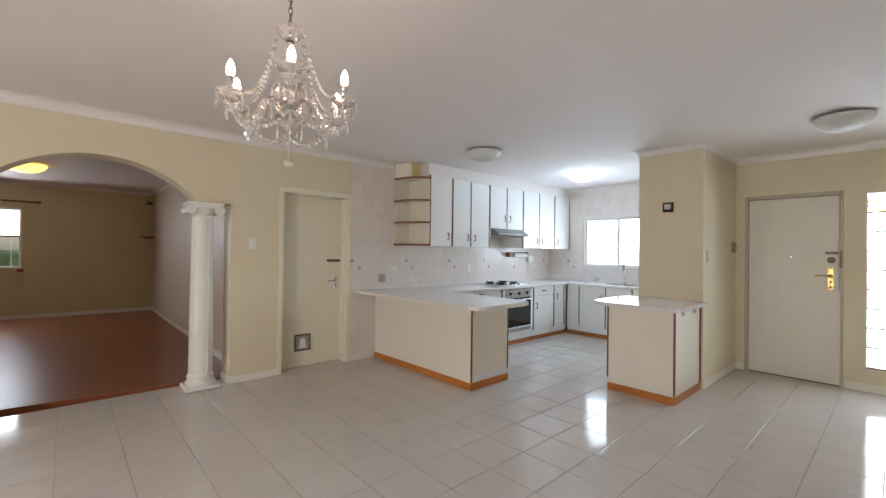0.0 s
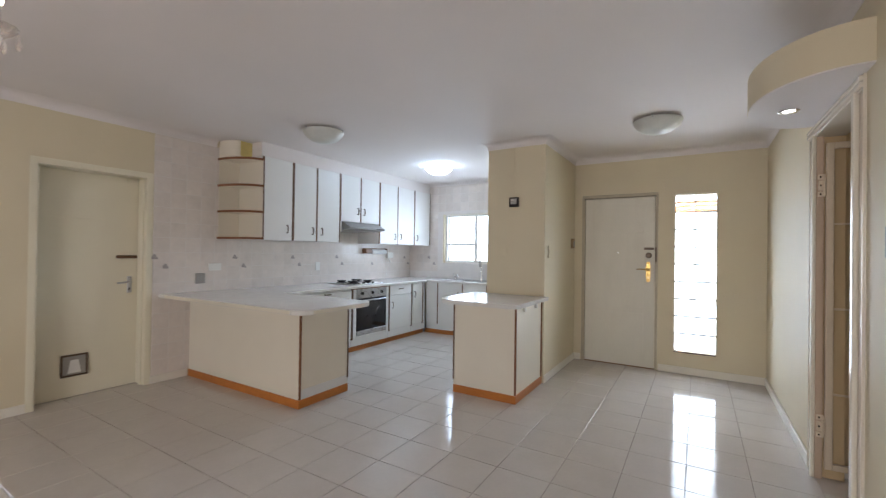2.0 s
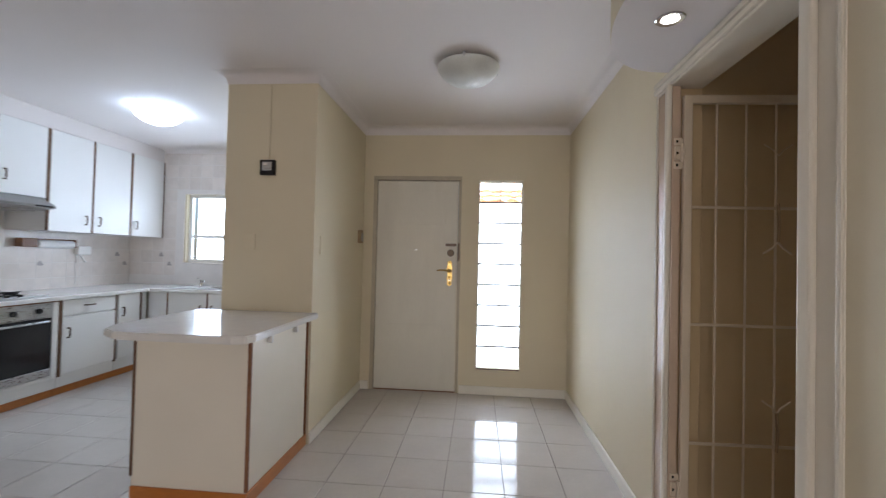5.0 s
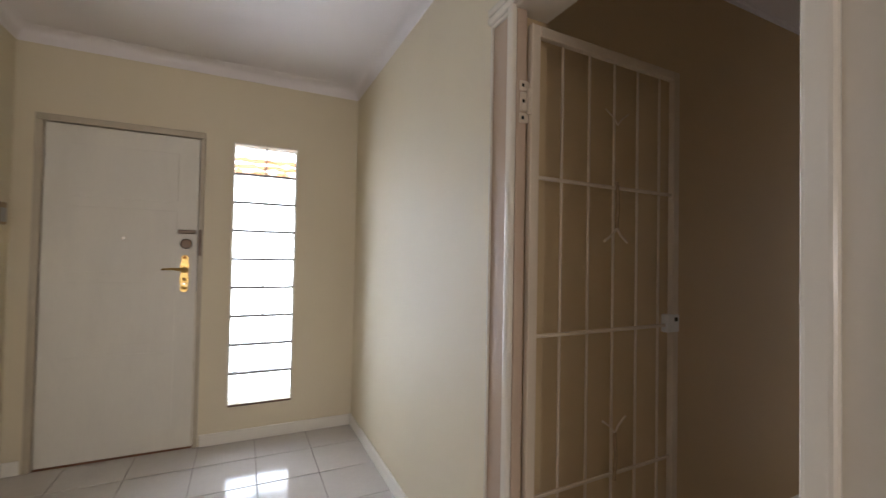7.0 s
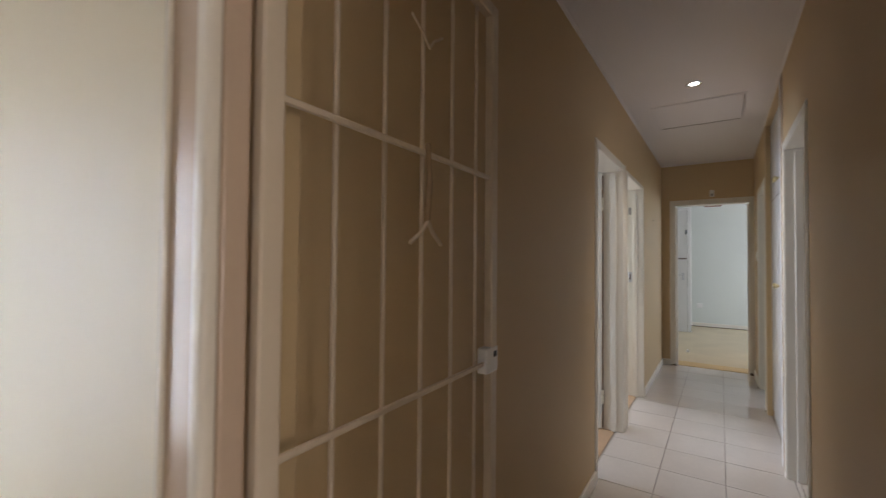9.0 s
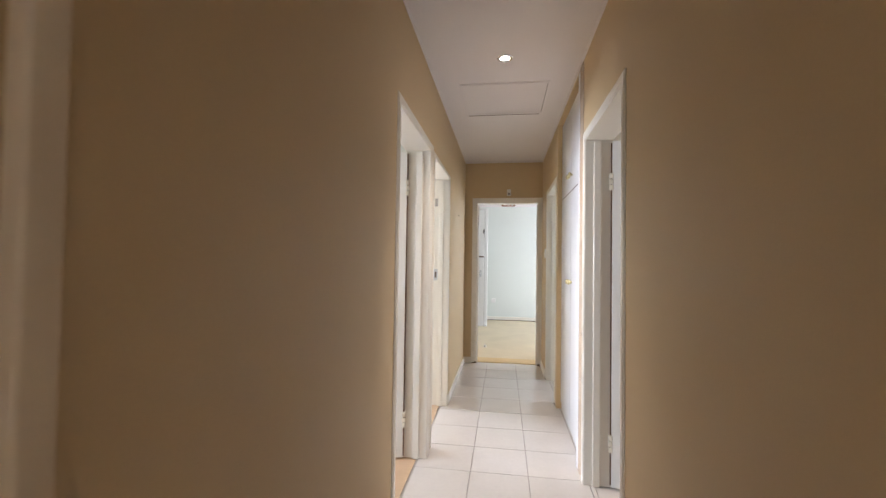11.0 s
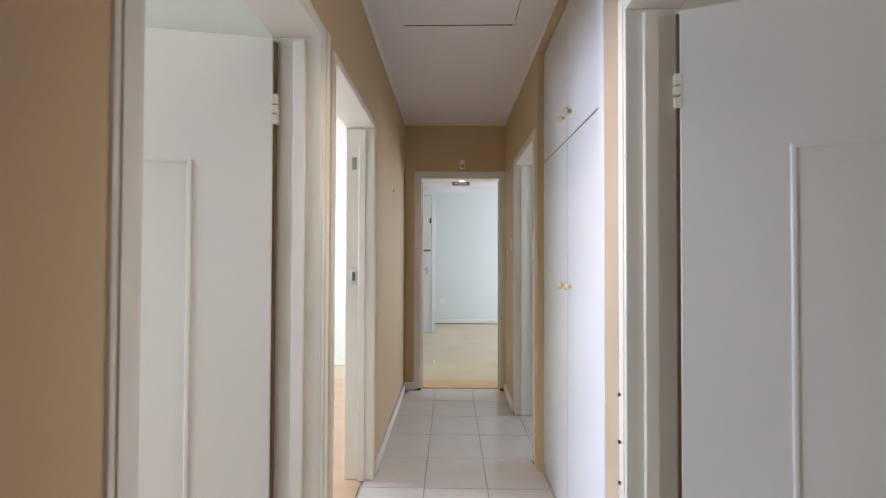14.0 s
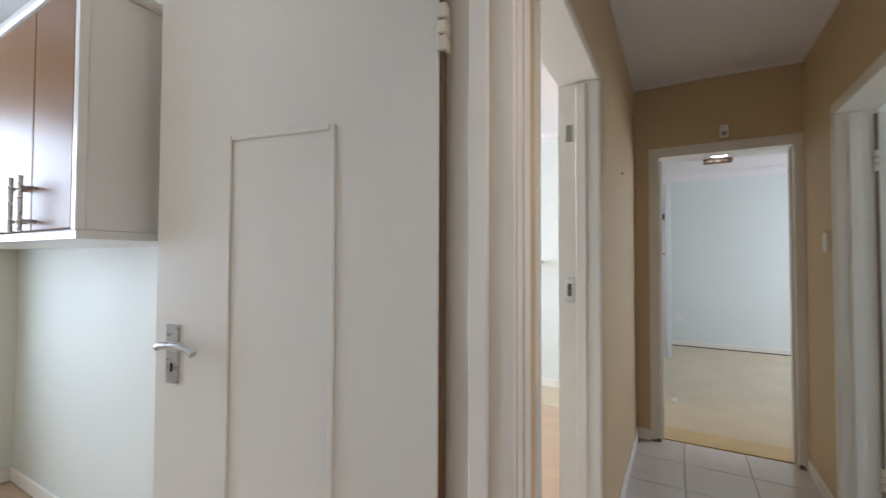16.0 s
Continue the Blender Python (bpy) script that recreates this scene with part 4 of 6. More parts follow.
spun("upper_dish", [(0.012, 2.168), (0.040, 2.172), (0.066, 2.190), (0.074, 2.208), (0.071, 2.208), (0.060, 2.192), (0.036, 2.178), (0.012, 2.175)], "fluted glass dish", 42, 0.11, 14)
spun("bell", [(0.030, 2.118), (0.060, 2.110), (0.078, 2.090), (0.080, 2.060), (0.070, 2.040), (0.066, 2.042), (0.075, 2.062), (0.073, 2.088), (0.056, 2.104), (0.030, 2.111)], "fluted glass bell", 42, 0.11, 14)
spun("hub", [(0.006, 1.955), (0.04, 1.958), (0.060, 1.966), (0.060, 1.978), (0.045, 1.985), (0.030, 2.00), (0.026, 2.04), (0.018, 2.05)], "steel hub", material=M_STEEL)
spun("lower_dish", [(0.006, 1.895), (0.020, 1.897), (0.045, 1.915), (0.058, 1.945), (0.055, 1.945), (0.042, 1.920), (0.018, 1.903), (0.006, 1.901)], "fluted glass dish", 36, 0.11, 12)
bm = bmesh.new()
ball(bm, at_c(1.765), 0.020, 10)
part("crystal_ball", bm, M_CRYSTAL, ch, smooth=True)
part("ball_hook", tube([at_c(1.783), at_c(1.90)], 0.002, 6), M_CHROME, ch)
drop_bm = bmesh.new()
lathe([(0.001, 0), (0.004, -0.005), (0.003, -0.010), (0.0015, -0.014), (0.006, -0.032), (0.007, -0.044), (0.004, -0.056), (0.001, -0.060)], 7, (0, 0, 0), drop_bm)
drop_mesh = bpy.data.meshes.new("drop")
drop_bm.to_mesh(drop_mesh)
drop_bm.free()
drop_mesh.materials.append(M_CRYSTAL)
bead_bm = ball(bmesh.new(), (0, 0, 0), 0.0085, 7)
bead_mesh = bpy.data.meshes.new("bead")
bead_bm.to_mesh(bead_mesh)
bead_bm.free()
bead_mesh.materials.append(M_BEAD)


def hang(name, mesh, p):
    o = new(name, mesh)
    o.parent = ch
    o.location = Vector(p) - ORIGIN[ch]
    ORIGIN[o] = ORIGIN[ch]
    return o


def twisted(points, r, lobes=5, turns=7.0):
    """A rope-twisted glass bar along a smooth line through points."""
    bm, pts = bmesh.new(), [Vector(p) for p in points]
    line = []
    for i in range(len(pts) - 1):
        p0, p1, p2, p3 = pts[max(i - 1, 0)], pts[i], pts[i + 1], pts[min(i + 2, len(pts) - 1)]
        for j in range(5):
            u = j / 5
            line.append(0.5 * (2 * p1 + (p2 - p0) * u + (2 * p0 - 5 * p1 + 4 * p2 - p3) * u * u + (3 * p1 - p0 - 3 * p2 + p3) * u ** 3))
    line.append(pts[-1])
    rings, n = [], lobes * 4
    for i, p in enumerate(line):
        d = (line[min(i + 1, len(line) - 1)] - line[max(i - 1, 0)]).normalized()
        side = d.cross(Vector((0, 0, 1)))
        side = side.normalized() if side.length > 0.05 else Vector((1, 0, 0))
        up, spin = side.cross(d), 2 * math.pi * turns / lobes * i / len(line)
        ring = []
        for m in range(n):
            t = 2 * math.pi * m / n
            rr = r * (1 + 0.22 * math.cos(lobes * (t + spin)))
            ring.append(bm.verts.new(p + rr * (math.cos(t) * side + math.sin(t) * up)))
        rings.append(ring)
    for ra, rb in zip(rings, rings[1:]):
        for m in range(n):
            bm.faces.new((ra[m], ra[(m + 1) % n], rb[(m + 1) % n], rb[m]))
    bm.faces.new(rings[0][::-1])
    bm.faces.new(rings[-1])
    return bm


AR = 0.259
RISE6 = (0.046, 0.037, 0.028, 0.022, 0.032, 0.006)      # the arms sag unevenly
for k in range(6):
    a = radians(339.3 + 60 * k)
    rise = RISE6[k]

    def on(r, z, da=0.0):
        return (CX + r * math.cos(a + da), CY + r * math.sin(a + da), z)

    foot = (*on(AR, 0)[:2], rise)
    prof = [(0.035, 1.982), (0.055, 2.012 + rise * 0.3), (0.080, 2.024 + rise * 0.5), (0.108, 2.016 + rise * 0.7), (0.132, 1.978 + rise * 0.8), (0.152, 1.936 + rise), (0.180, 1.913 + rise), (0.212, 1.908 + rise), (0.240, 1.923 + rise), (0.256, 1.946 + rise), (AR, 1.968 + rise)]
    arm = part("arm", twisted([on(r, z) for r, z in prof], 0.0095), M_CRYSTAL, ch, "twisted crystal arm", smooth=True)
    cup = part("drip_cup", lathe([(0.010, 1.966), (0.028, 1.968), (0.046, 1.982), (0.056, 2.002), (0.053, 2.003), (0.043, 1.987), (0.026, 1.974), (0.010, 1.972)], 36, foot, flute=0.12, flutes=12), M_CRYSTAL, ch, "fluted glass drip cup", smooth=True)
    part("candle_sleeve", lathe([(0.015, 1.974), (0.0135, 1.980), (0.0125, 1.984), (0.0125, 2.058), (0.0135, 2.062)], 16, foot), M_CHROME, ch, "chrome candle sleeve", smooth=True)
    bulb = part("bulb", lathe([(0.010, 2.062), (0.0140, 2.069), (0.0165, 2.082), (0.0155, 2.098), (0.0110, 2.115), (0.005, 2.127), (0.001, 2.132)], 16, foot), M_BULB, ch, "lit candle bulb", smooth=True)
    for j in range(5):
        da = 2 * math.pi * (j + 0.5 * (k % 2)) / 5
        hang("crystal_drop", drop_mesh, (foot[0] + 0.052 * math.cos(da), foot[1] + 0.052 * math.sin(da), 1.996 + rise - 0.003 * (j % 3)))
    for j in range(16):
        u = (j + 0.5) / 16
        hang("crystal_bead", bead_mesh, on(0.062 + (AR - 0.112) * u, 2.013 + rise + 0.30 * (1 - u) ** 2.3))
    for j in range(10):
        u = (j + 0.5) / 10
        p, q = on(0.19, 1.903 + rise), on(0.19, 1.903 + RISE6[(k + 1) % 6], radians(60))
        hang("crystal_bead", bead_mesh, [p[i] + (q[i] - p[i]) * u - (0.045 * 4 * u * (1 - u) if i == 2 else 0) for i in range(3)])
    for r, z in ((0.115, 1.990 + rise * 0.7), (0.152, 1.923 + rise), (0.20, 1.896 + rise), (0.058, 1.933)):
        hang("crystal_drop", drop_mesh, on(r, z))
    hang("crystal_drop", drop_mesh, on(0.074, 2.013, radians(30)))

# ---- column under the arch ----
KX, KY = -4.37, 1.218
col = thing("column", (KX, KY, 0), "white fluted plaster column with scrolled capital", "column")
part("plinth", boxes([(KX - 0.145, KX + 0.145, KY - 0.15, KY + 0.15, 0.005, 0.038)], b=0.006), M_IVORY, col)
part("base", lathe([(0.128, 0.038), (0.134, 0.052), (0.129, 0.075), (0.116, 0.088), (0.114, 0.10), (0.119, 0.115), (0.117, 0.135), (0.106, 0.155)], 40, (KX, KY, 0)), M_IVORY, col, smooth=True)
part("shaft", lathe([(0.106, 0.155), (0.105, 0.5), (0.101, 1.0), (0.095, 1.45), (0.092, 1.69)], 160, (KX, KY, 0), flute=0.018, flutes=20), M_IVORY, col, smooth=True)
part("fillet", boxes([(KX + 0.088, KX + 0.1075, KY + 0.034, KY + 0.041, 0.16, 1.68)], b=0.002), M_IVORY, col)
cap = part("capital", boxes([(KX - 0.145, KX + 0.145, KY - 0.158, KY + 0.158, 1.803, 1.829), (KX - 0.12, KX + 0.12, KY - 0.13, KY + 0.13, 1.775, 1.804)], b=0.007, seg=2), M_IVORY, col)
part("necking", lathe([(0.092, 1.69), (0.101, 1.70), (0.101, 1.71), (0.094, 1.72), (0.105, 1.75), (0.122, 1.777)], 40, (KX, KY, 0)), M_IVORY, cap, smooth=True)
for sy in (-1, 1):
    for sx in (-1, 1):
        bm = bmesh.new()
        cyv, czv = KY + sy * 0.125, 1.752
        tube([(KX + sx * (0.135 + 0.004 * math.sin(j)), cyv + (0.042 - 0.0018 * j) * math.cos(j * 0.5) * sy, czv + (0.042 - 0.0018 * j) * math.sin(j * 0.5)) for j in range(22)], 0.009, 8, bm)
        part("scroll", bm, M_IVORY, cap, smooth=True)
    part("scroll_roll", tube([(KX - 0.135, KY + sy * 0.125, 1.752), (KX, KY + sy * 0.125, 1.752), (KX + 0.135, KY + sy * 0.125, 1.752)], [0.041, 0.03, 0.041], 20), M_IVORY, cap, smooth=True)

# ---- kitchen ----
# wall tiling sheets behind the units
structure("wall_tile_bed", boxes([(W, W + 0.0098, 2.845, KN, 0.075, CEIL - 0.076), (W + 0.0098, -1.70, KN - 0.0098, KN, 0.87, 1.135), (W + 0.0098, -3.575, KN - 0.0098, KN, 1.135, CEIL - 0.076), (-2.23, -1.70, KN - 0.0098, KN, 1.135, CEIL - 0.076), (-3.575, -2.23, KN - 0.0098, KN, 2.0, CEIL - 0.076)]), M_WGROUT, "pale grout bed of the kitchen wall tiles", "wall tiling")
structure("bulkhead_kitchen", boxes([(W + 0.013, -3.862, 3.73, KN - 0.013, 2.392, CEIL - 0.001)]), M_CEIL, "white boxed bulkhead above the wall cupboards", "bulkhead")

UX, UB, UT = -3.842, 1.452, 2.39


def u_handle(parent, x, y, z, horizontal=False):
    """A small bronze bow handle on a face that looks along +x."""
    h = 0.042
    pts = [(x, y, z - h), (x + 0.022, y, z - h), (x + 0.026, y, z - h * 0.6), (x + 0.026, y, z + h * 0.6), (x + 0.022, y, z + h), (x, y, z + h)]
    if horizontal:
        pts = [(a, y + (c - z), z) for a, b, c in pts]
    return part("handle", tube(pts, 0.007, 8), M_BRONZE, parent, "dark bronze bow handle", smooth=True)


def wall_unit(y0, y1, z0, doors, handles):
    """A wall cupboard; doors is the list of dividing lines, handles (y, z) one for each door."""
    u = thing("wall_cupboard", (UX, (y0 + y1) / 2, z0), "white melamine wall cupboard with dark wood edging", "cupboard", group="kitchen wall cupboards")
    part("body", boxes([(W + 0.014, UX - 0.02, y0 + 0.001, y1 - 0.001, z0 + 0.004, UT - 0.001)], b=0.001), M_UNIT, u)
    for a, b, (hy, hz) in zip(doors, doors[1:], handles):
        dr = part("door", boxes([(UX - 0.019, UX, a + 0.012, b - 0.012, z0, UT - 0.004)], b=0.002), M_UNIT, u)
        u_handle(dr, UX, hy, hz)
    for y in doors:
        lo, hi = max(y - 0.0115, y0 + 0.0005), min(y + 0.0115, y1 - 0.0005)
        part("edging", boxes([(UX - 0.018, UX + 0.001, lo, hi, z0, UT - 0.004)], b=0.001), M_STRIP, u, "dark wood edge strip")
    return u


wall_unit(3.74, 4.15, UB, [3.745, 4.145], [(4.06, 1.585)])
wall_unit(4.15, 4.92, UB, [4.155, 4.515, 4.915], [(4.44, 1.58), (4.59, 1.58)])
wall_unit(4.92, 5.745, 1.745, [4.925, 5.325, 5.740], [(5.255, 1.90), (5.385, 1.90)])
wall_unit(5.745, 6.66, UB, [5.750, 6.195, 6.655], [(6.115, 1.575), (6.265, 1.575)])
wall_unit(6.66, 7.15, UB, [6.665, 7.145], [(6.73, 1.575)])

# curved open end shelves
sh = thing("open_shelf", (W + 0.2, 3.60, UB), "cream open corner shelves with brown edges", "shelf")
for z in (1.455, 1.75, 2.04, 2.335):
    quarter = [(W + 0.014 + 0.435 * math.cos(math.pi / 2 * k / 14), 3.739 - 0.255 * math.sin(math.pi / 2 * k / 14)) for k in range(15)] + [(W + 0.014, 3.739)]
    s1 = part("shelf", prism(quarter, z, z + 0.016), M_UNITC, sh)
    edge = [(W + 0.014 + (0.435 + o) * math.cos(math.pi / 2 * k / 14), 3.739 - (0.255 + o) * math.sin(math.pi / 2 * k / 14)) for o, ks in ((0.0005, range(15)), (0.008, range(14, -1, -1))) for k in ks]
    part("shelf_edge", prism(edge, z - 0.004, z + 0.020), M_STRIP2, s1, "brown wood shelf edge")
part("back_panel", boxes([(W + 0.0135, W + 0.02, 3.49, 3.738, 1.471, 2.50)]), M_UNITC, sh)
part("side_panel", boxes([(W + 0.0205, UX - 0.002, 3.732, 3.7395, 1.471, 2.335)]), M_UNITC, sh)
bx = thing("extractor_box", (W + 0.2, 3.61, 2.353), "curved cream duct box with a yellowed panel on the top shelf", "box")
curve = [(W + 0.021 + 0.24 * math.sin(math.pi / 2 * k / 10), 3.49 + 0.10 * (1 - math.cos(math.pi / 2 * k / 10))) for k in range(11)]
part("box_body", prism(curve + [(W + 0.261, 3.728), (W + 0.021, 3.728)], 2.356, 2.547), M_UNITC, bx)
part("box_panel", boxes([(W + 0.2615, W + 0.266, 3.585, 3.722, 2.375, 2.540)], b=0.001), M_YELLOW, bx, "yellowed paper panel")

# extractor hood
hd = thing("cooker_hood", (-4.0, 5.30, 1.62), "grey steel extractor hood under the cupboards", "cooker hood")
part("canopy", prism([(W + 0.014, 1.742), (-3.84, 1.742), (-3.70, 1.665), (-3.70, 1.645), (-3.82, 1.628), (W + 0.014, 1.628)], 4.96, 5.70, axis='y', b=0.003), M_HOOD, hd)
part("filler", boxes([(W + 0.02, -3.845, 4.925, 4.955, 1.60, 1.742)], b=0.002), M_UNIT, hd, "white filler panel")
part("control_strip", boxes([(-3.712, -3.696, 5.52, 5.67, 1.648, 1.662)], b=0.002), M_BLACK, hd)
part("grease_filter", boxes([(-4.22, -3.86, 5.0, 5.66, 1.618, 1.627)], b=0.002), M_GREY, hd)

BX, BT = -3.545, 0.838


def base_unit(y0, y1, fronts, strips, label="white melamine base unit with dark wood edging"):
    """A base unit along the west wall; fronts are (y0, y1, z0, z1, handle y, handle z, lying)."""
    u = thing("base_cupboard", (BX, (y0 + y1) / 2, 0), label, "cupboard", group="kitchen base cupboards")
    part("body", boxes([(W + 0.014, BX - 0.02, y0 + 0.001, y1 - 0.001, 0.075, BT)], b=0.001), M_UNIT, u)
    part("plinth", boxes([(W + 0.3, BX - 0.055, y0 + 0.001, y1 - 0.001, 0.0, 0.0745)], b=0.001), M_SKIRT, u, "orange wood plinth")
    part("rail", boxes([(BX - 0.035, BX - 0.021, y0 + 0.001, y1 - 0.001, 0.076, 0.165)], b=0.001), M_UNIT, u)
    for a, b, z0, z1, hy, hz, lying in fronts:
        dr = part("drawer" if lying else "door", boxes([(BX - 0.019, BX, a + 0.01, b - 0.01, z0, z1)], b=0.002), M_UNIT, u)
        if hy:
            u_handle(dr, BX, hy, hz, lying)
    for y in strips:
        part("edging", boxes([(BX - 0.018, BX + 0.001, max(y - 0.0095, y0 + 0.0005), min(y + 0.0095, y1 - 0.0005), 0.17, BT - 0.003)], b=0.001), M_STRIP, u, "dark wood edge strip")
    return u


base_unit(3.78, 4.87, [(3.80, 4.86, 0.19, 0.68, 0, 0, False), (3.80, 4.86, 0.70, 0.822, 4.43, 0.80, True)], [4.86])
base_unit(5.63, 6.205, [(5.64, 6.195, 0.70, 0.834, 5.90, 0.775, True), (5.64, 6.195, 0.185, 0.685, 5.70, 0.545, False)], [5.64, 6.195])
base_unit(6.205, 6.60, [(6.215, 6.50, 0.185, 0.834, 6.27, 0.66, False)], [6.505])

ov = thing("oven", (BX, 5.25, 0), "built-in oven with steel trim and black glass door", "oven")
part("housing", boxes([(W + 0.014, BX - 0.02, 4.872, 5.628, 0.075, BT)], b=0.001), M_UNIT, ov)
part("plinth", boxes([(W + 0.3, BX - 0.055, 4.872, 5.628, 0.0, 0.0745)], b=0.001), M_SKIRT, ov, "orange wood plinth")
part("filler", boxes([(BX - 0.02, BX, 4.885, 4.945, 0.17, 0.83), (BX - 0.02, BX, 5.565, 5.615, 0.17, 0.83), (BX - 0.02, BX - 0.002, 4.945, 5.565, 0.166, 0.20)], b=0.002), M_UNIT, ov)
for y in (4.873, 5.616):
    part("edging", boxes([(BX - 0.018, BX + 0.001, y, y + 0.011, 0.17, 0.834)], b=0.001), M_STRIP, ov, "dark wood edge strip")
panel = part("control_panel", boxes([(BX - 0.018, BX + 0.008, 4.95, 5.56, 0.705, 0.828)], b=0.003), M_STEEL, ov, "brushed steel control panel")
for y in (5.04, 5.245, 5.44):
    part("knob", put(lathe([(0.022, 0), (0.021, 0.018), (0.018, 0.022), (0.004, 0.023)], 20), (BX + 0.008, y, 0.768), 0, 90), M_BLACK, panel, smooth=True)
    part("knob_dot", boxes([(BX + 0.008, BX + 0.0095, y + 0.035, y + 0.05, 0.785, 0.79)]), M_RUBBER, panel)
door = part("oven_door", boxes([(BX - 0.018, BX + 0.006, 4.955, 5.555, 0.27, 0.700)], b=0.004), M_DGLASS, ov, "black glass oven door")
part("oven_handle", tube([(BX + 0.006, 5.0, 0.675), (BX + 0.036, 5.0, 0.675), (BX + 0.04, 5.02, 0.675), (BX + 0.04, 5.49, 0.675), (BX + 0.036, 5.51, 0.675), (BX + 0.006, 5.51, 0.675)], 0.009, 10), M_STEEL, door, "steel bar handle", smooth=True)
part("top_trim", boxes([(BX - 0.018, BX + 0.003, 4.885, 5.615, 0.8285, 0.8375)], b=0.001), M_STRIP2, ov, "brown wood trim")
part("lower_trim", boxes([(BX - 0.018, BX + 0.007, 4.955, 5.555, 0.205, 0.268)], b=0.003), M_STEEL, ov, "steel lower trim")

# north run under the window
nb = thing("sink_cupboard", (-2.6, 6.6, 0), "white melamine sink base units with dark edging", "cupboard", group="kitchen base cupboards")
NY = 6.60
part("body", boxes([(BX, -1.701, NY + 0.02, KN - 0.014, 0.075, BT)], b=0.001), M_UNIT, nb)
part("plinth", boxes([(BX - 0.054, -1.701, NY + 0.055, NY + 0.07, 0.0, 0.0745)], b=0.001), M_SKIRT, nb, "orange wood plinth")
part("filler_panel", boxes([(BX + 0.002, -3.33, NY, NY + 0.019, 0.185, 0.834)], b=0.002), M_UNIT, nb)
for x0, x1, hx in ((-3.31, -2.87, -2.93), (-2.85, -2.45, -2.80), (-2.43, -2.02, -2.08)):
    dr = part("door", boxes([(x0, x1, NY, NY + 0.019, 0.185, 0.834)], b=0.002), M_UNIT, nb)
    part("handle", tube([(hx, NY, 0.61), (hx, NY - 0.022, 0.61), (hx, NY - 0.026, 0.63), (hx, NY - 0.026, 0.68), (hx, NY - 0.022, 0.70), (hx, NY, 0.70)], 0.007, 8), M_BRONZE, dr, "dark bronze bow handle", smooth=True)
for x in (-3.32, -2.86, -2.44):
    part("edging", boxes([(x - 0.009, x + 0.009, NY - 0.001, NY + 0.018, 0.17, 0.834)], b=0.001), M_STRIP, nb, "dark wood edge strip")

wt = thing("worktop", (-3.8, 5.5, 0.84), "white glossy laminate worktop round the kitchen", "worktop")
part("west_run", boxes([(W + 0.014, BX + 0.028, 3.775, KN - 0.014, 0.840, 0.876)], b=0.006, seg=2), M_TOP, wt)
part("north_run", boxes([(BX + 0.029, -1.701, NY - 0.028, KN - 0.014, 0.840, 0.876)], b=0.006, seg=2), M_TOP, wt)
part("upstand", boxes([(BX + 0.03, -1.701, KN - 0.020, KN - 0.0145, 0.8765, 0.90)], b=0.001), M_TOP, wt)

hb = thing("hob", (-3.86, 5.28, 0.876), "stainless steel gas hob with black burners", "hob")
part("hob_plate", boxes([(-4.12, -3.63, 4.97, 5.60, 0.8765, 0.888)], b=0.005, seg=2), M_STEEL, hb)
for x, y, r in ((-4.0, 5.12, 0.07), (-3.78, 5.12, 0.085), (-4.0, 5.42, 0.085), (-3.78, 5.42, 0.07)):
    b = part("burner", lathe([(r, 0), (r, 0.008), (r * 0.7, 0.014), (r * 0.66, 0.022), (0.004, 0.024)], 24, (x, y, 0.888)), M_BLACK, hb, "black burner", smooth=True)
    part("pan_support", boxes([(x - r * 1.15, x + r * 1.15, y - 0.005, y + 0.005, 0.912, 0.922), (x - 0.005, x + 0.005, y - r * 1.15, y - 0.006, 0.912, 0.922), (x - 0.005, x + 0.005, y + 0.006, y + r * 1.15, 0.912, 0.922)], b=0.001), M_BLACK, b)
for k in range(4):
    part("knob", lathe([(0.018, 0), (0.017, 0.016), (0.004, 0.018)], 16, (-3.66, 5.10 + 0.1 * k, 0.888)), M_BLACK, hb, smooth=True)

sk = thing("sink", (-2.75, 6.90, 0.876), "stainless steel inset sink with drainer", "sink")
part("rim", boxes([(-3.32, -2.18, 6.68, 6.70, 0.8765, 0.884), (-3.32, -2.18, 7.06, 7.08, 0.8765, 0.884), (-3.32, -3.30, 6.70, 7.06, 0.8765, 0.884), (-2.20, -2.18, 6.70, 7.06, 0.8765, 0.884)], b=0.002), M_STEEL, sk)
part("drainer", boxes([(-3.30, -2.20, 6.70, 7.06, 0.8765, 0.880)]), M_STEEL, sk)
# no hollow here: a black sheet paints the shade inside the bowl
part("bowl", boxes([(-2.98, -2.52, 6.735, 7.03, 0.8805, 0.8815)]), M_BLACK, sk, "flat black sheet for the shaded hollow of the bowl")
tp = thing("spring_tap", (-2.745, 7.04, 0.884), "tall chrome sprung kitchen tap", "tap")
part("tap_body", lathe([(0.026, 0), (0.024, 0.03), (0.018, 0.05), (0.018, 0.10)], 16, (-2.745, 7.04, 0.884)), M_CHROME, tp, smooth=True)
part("spout", tube([(-2.745, 7.04, 0.98), (-2.745, 7.04, 1.22), (-2.74, 7.025, 1.285), (-2.73, 6.985, 1.315), (-2.715, 6.93, 1.31), (-2.70, 6.89, 1.27), (-2.695, 6.875, 1.20)], 0.010, 10), M_CHROME, tp, smooth=True)
part("spray_head", lathe([(0.012, 0.09), (0.016, 0.06), (0.018, 0.0), (0.010, -0.004)], 14, (-2.695, 6.872, 1.11)), M_GREY, tp, smooth=True)
part("lever", tube([(-2.745, 7.02, 0.95), (-2.72, 6.98, 0.975), (-2.70, 6.95, 0.985)], 0.006, 8), M_CHROME, tp, smooth=True)
tp = thing("mixer_tap", (-3.24, 7.04, 0.884), "low chrome mixer tap", "tap")
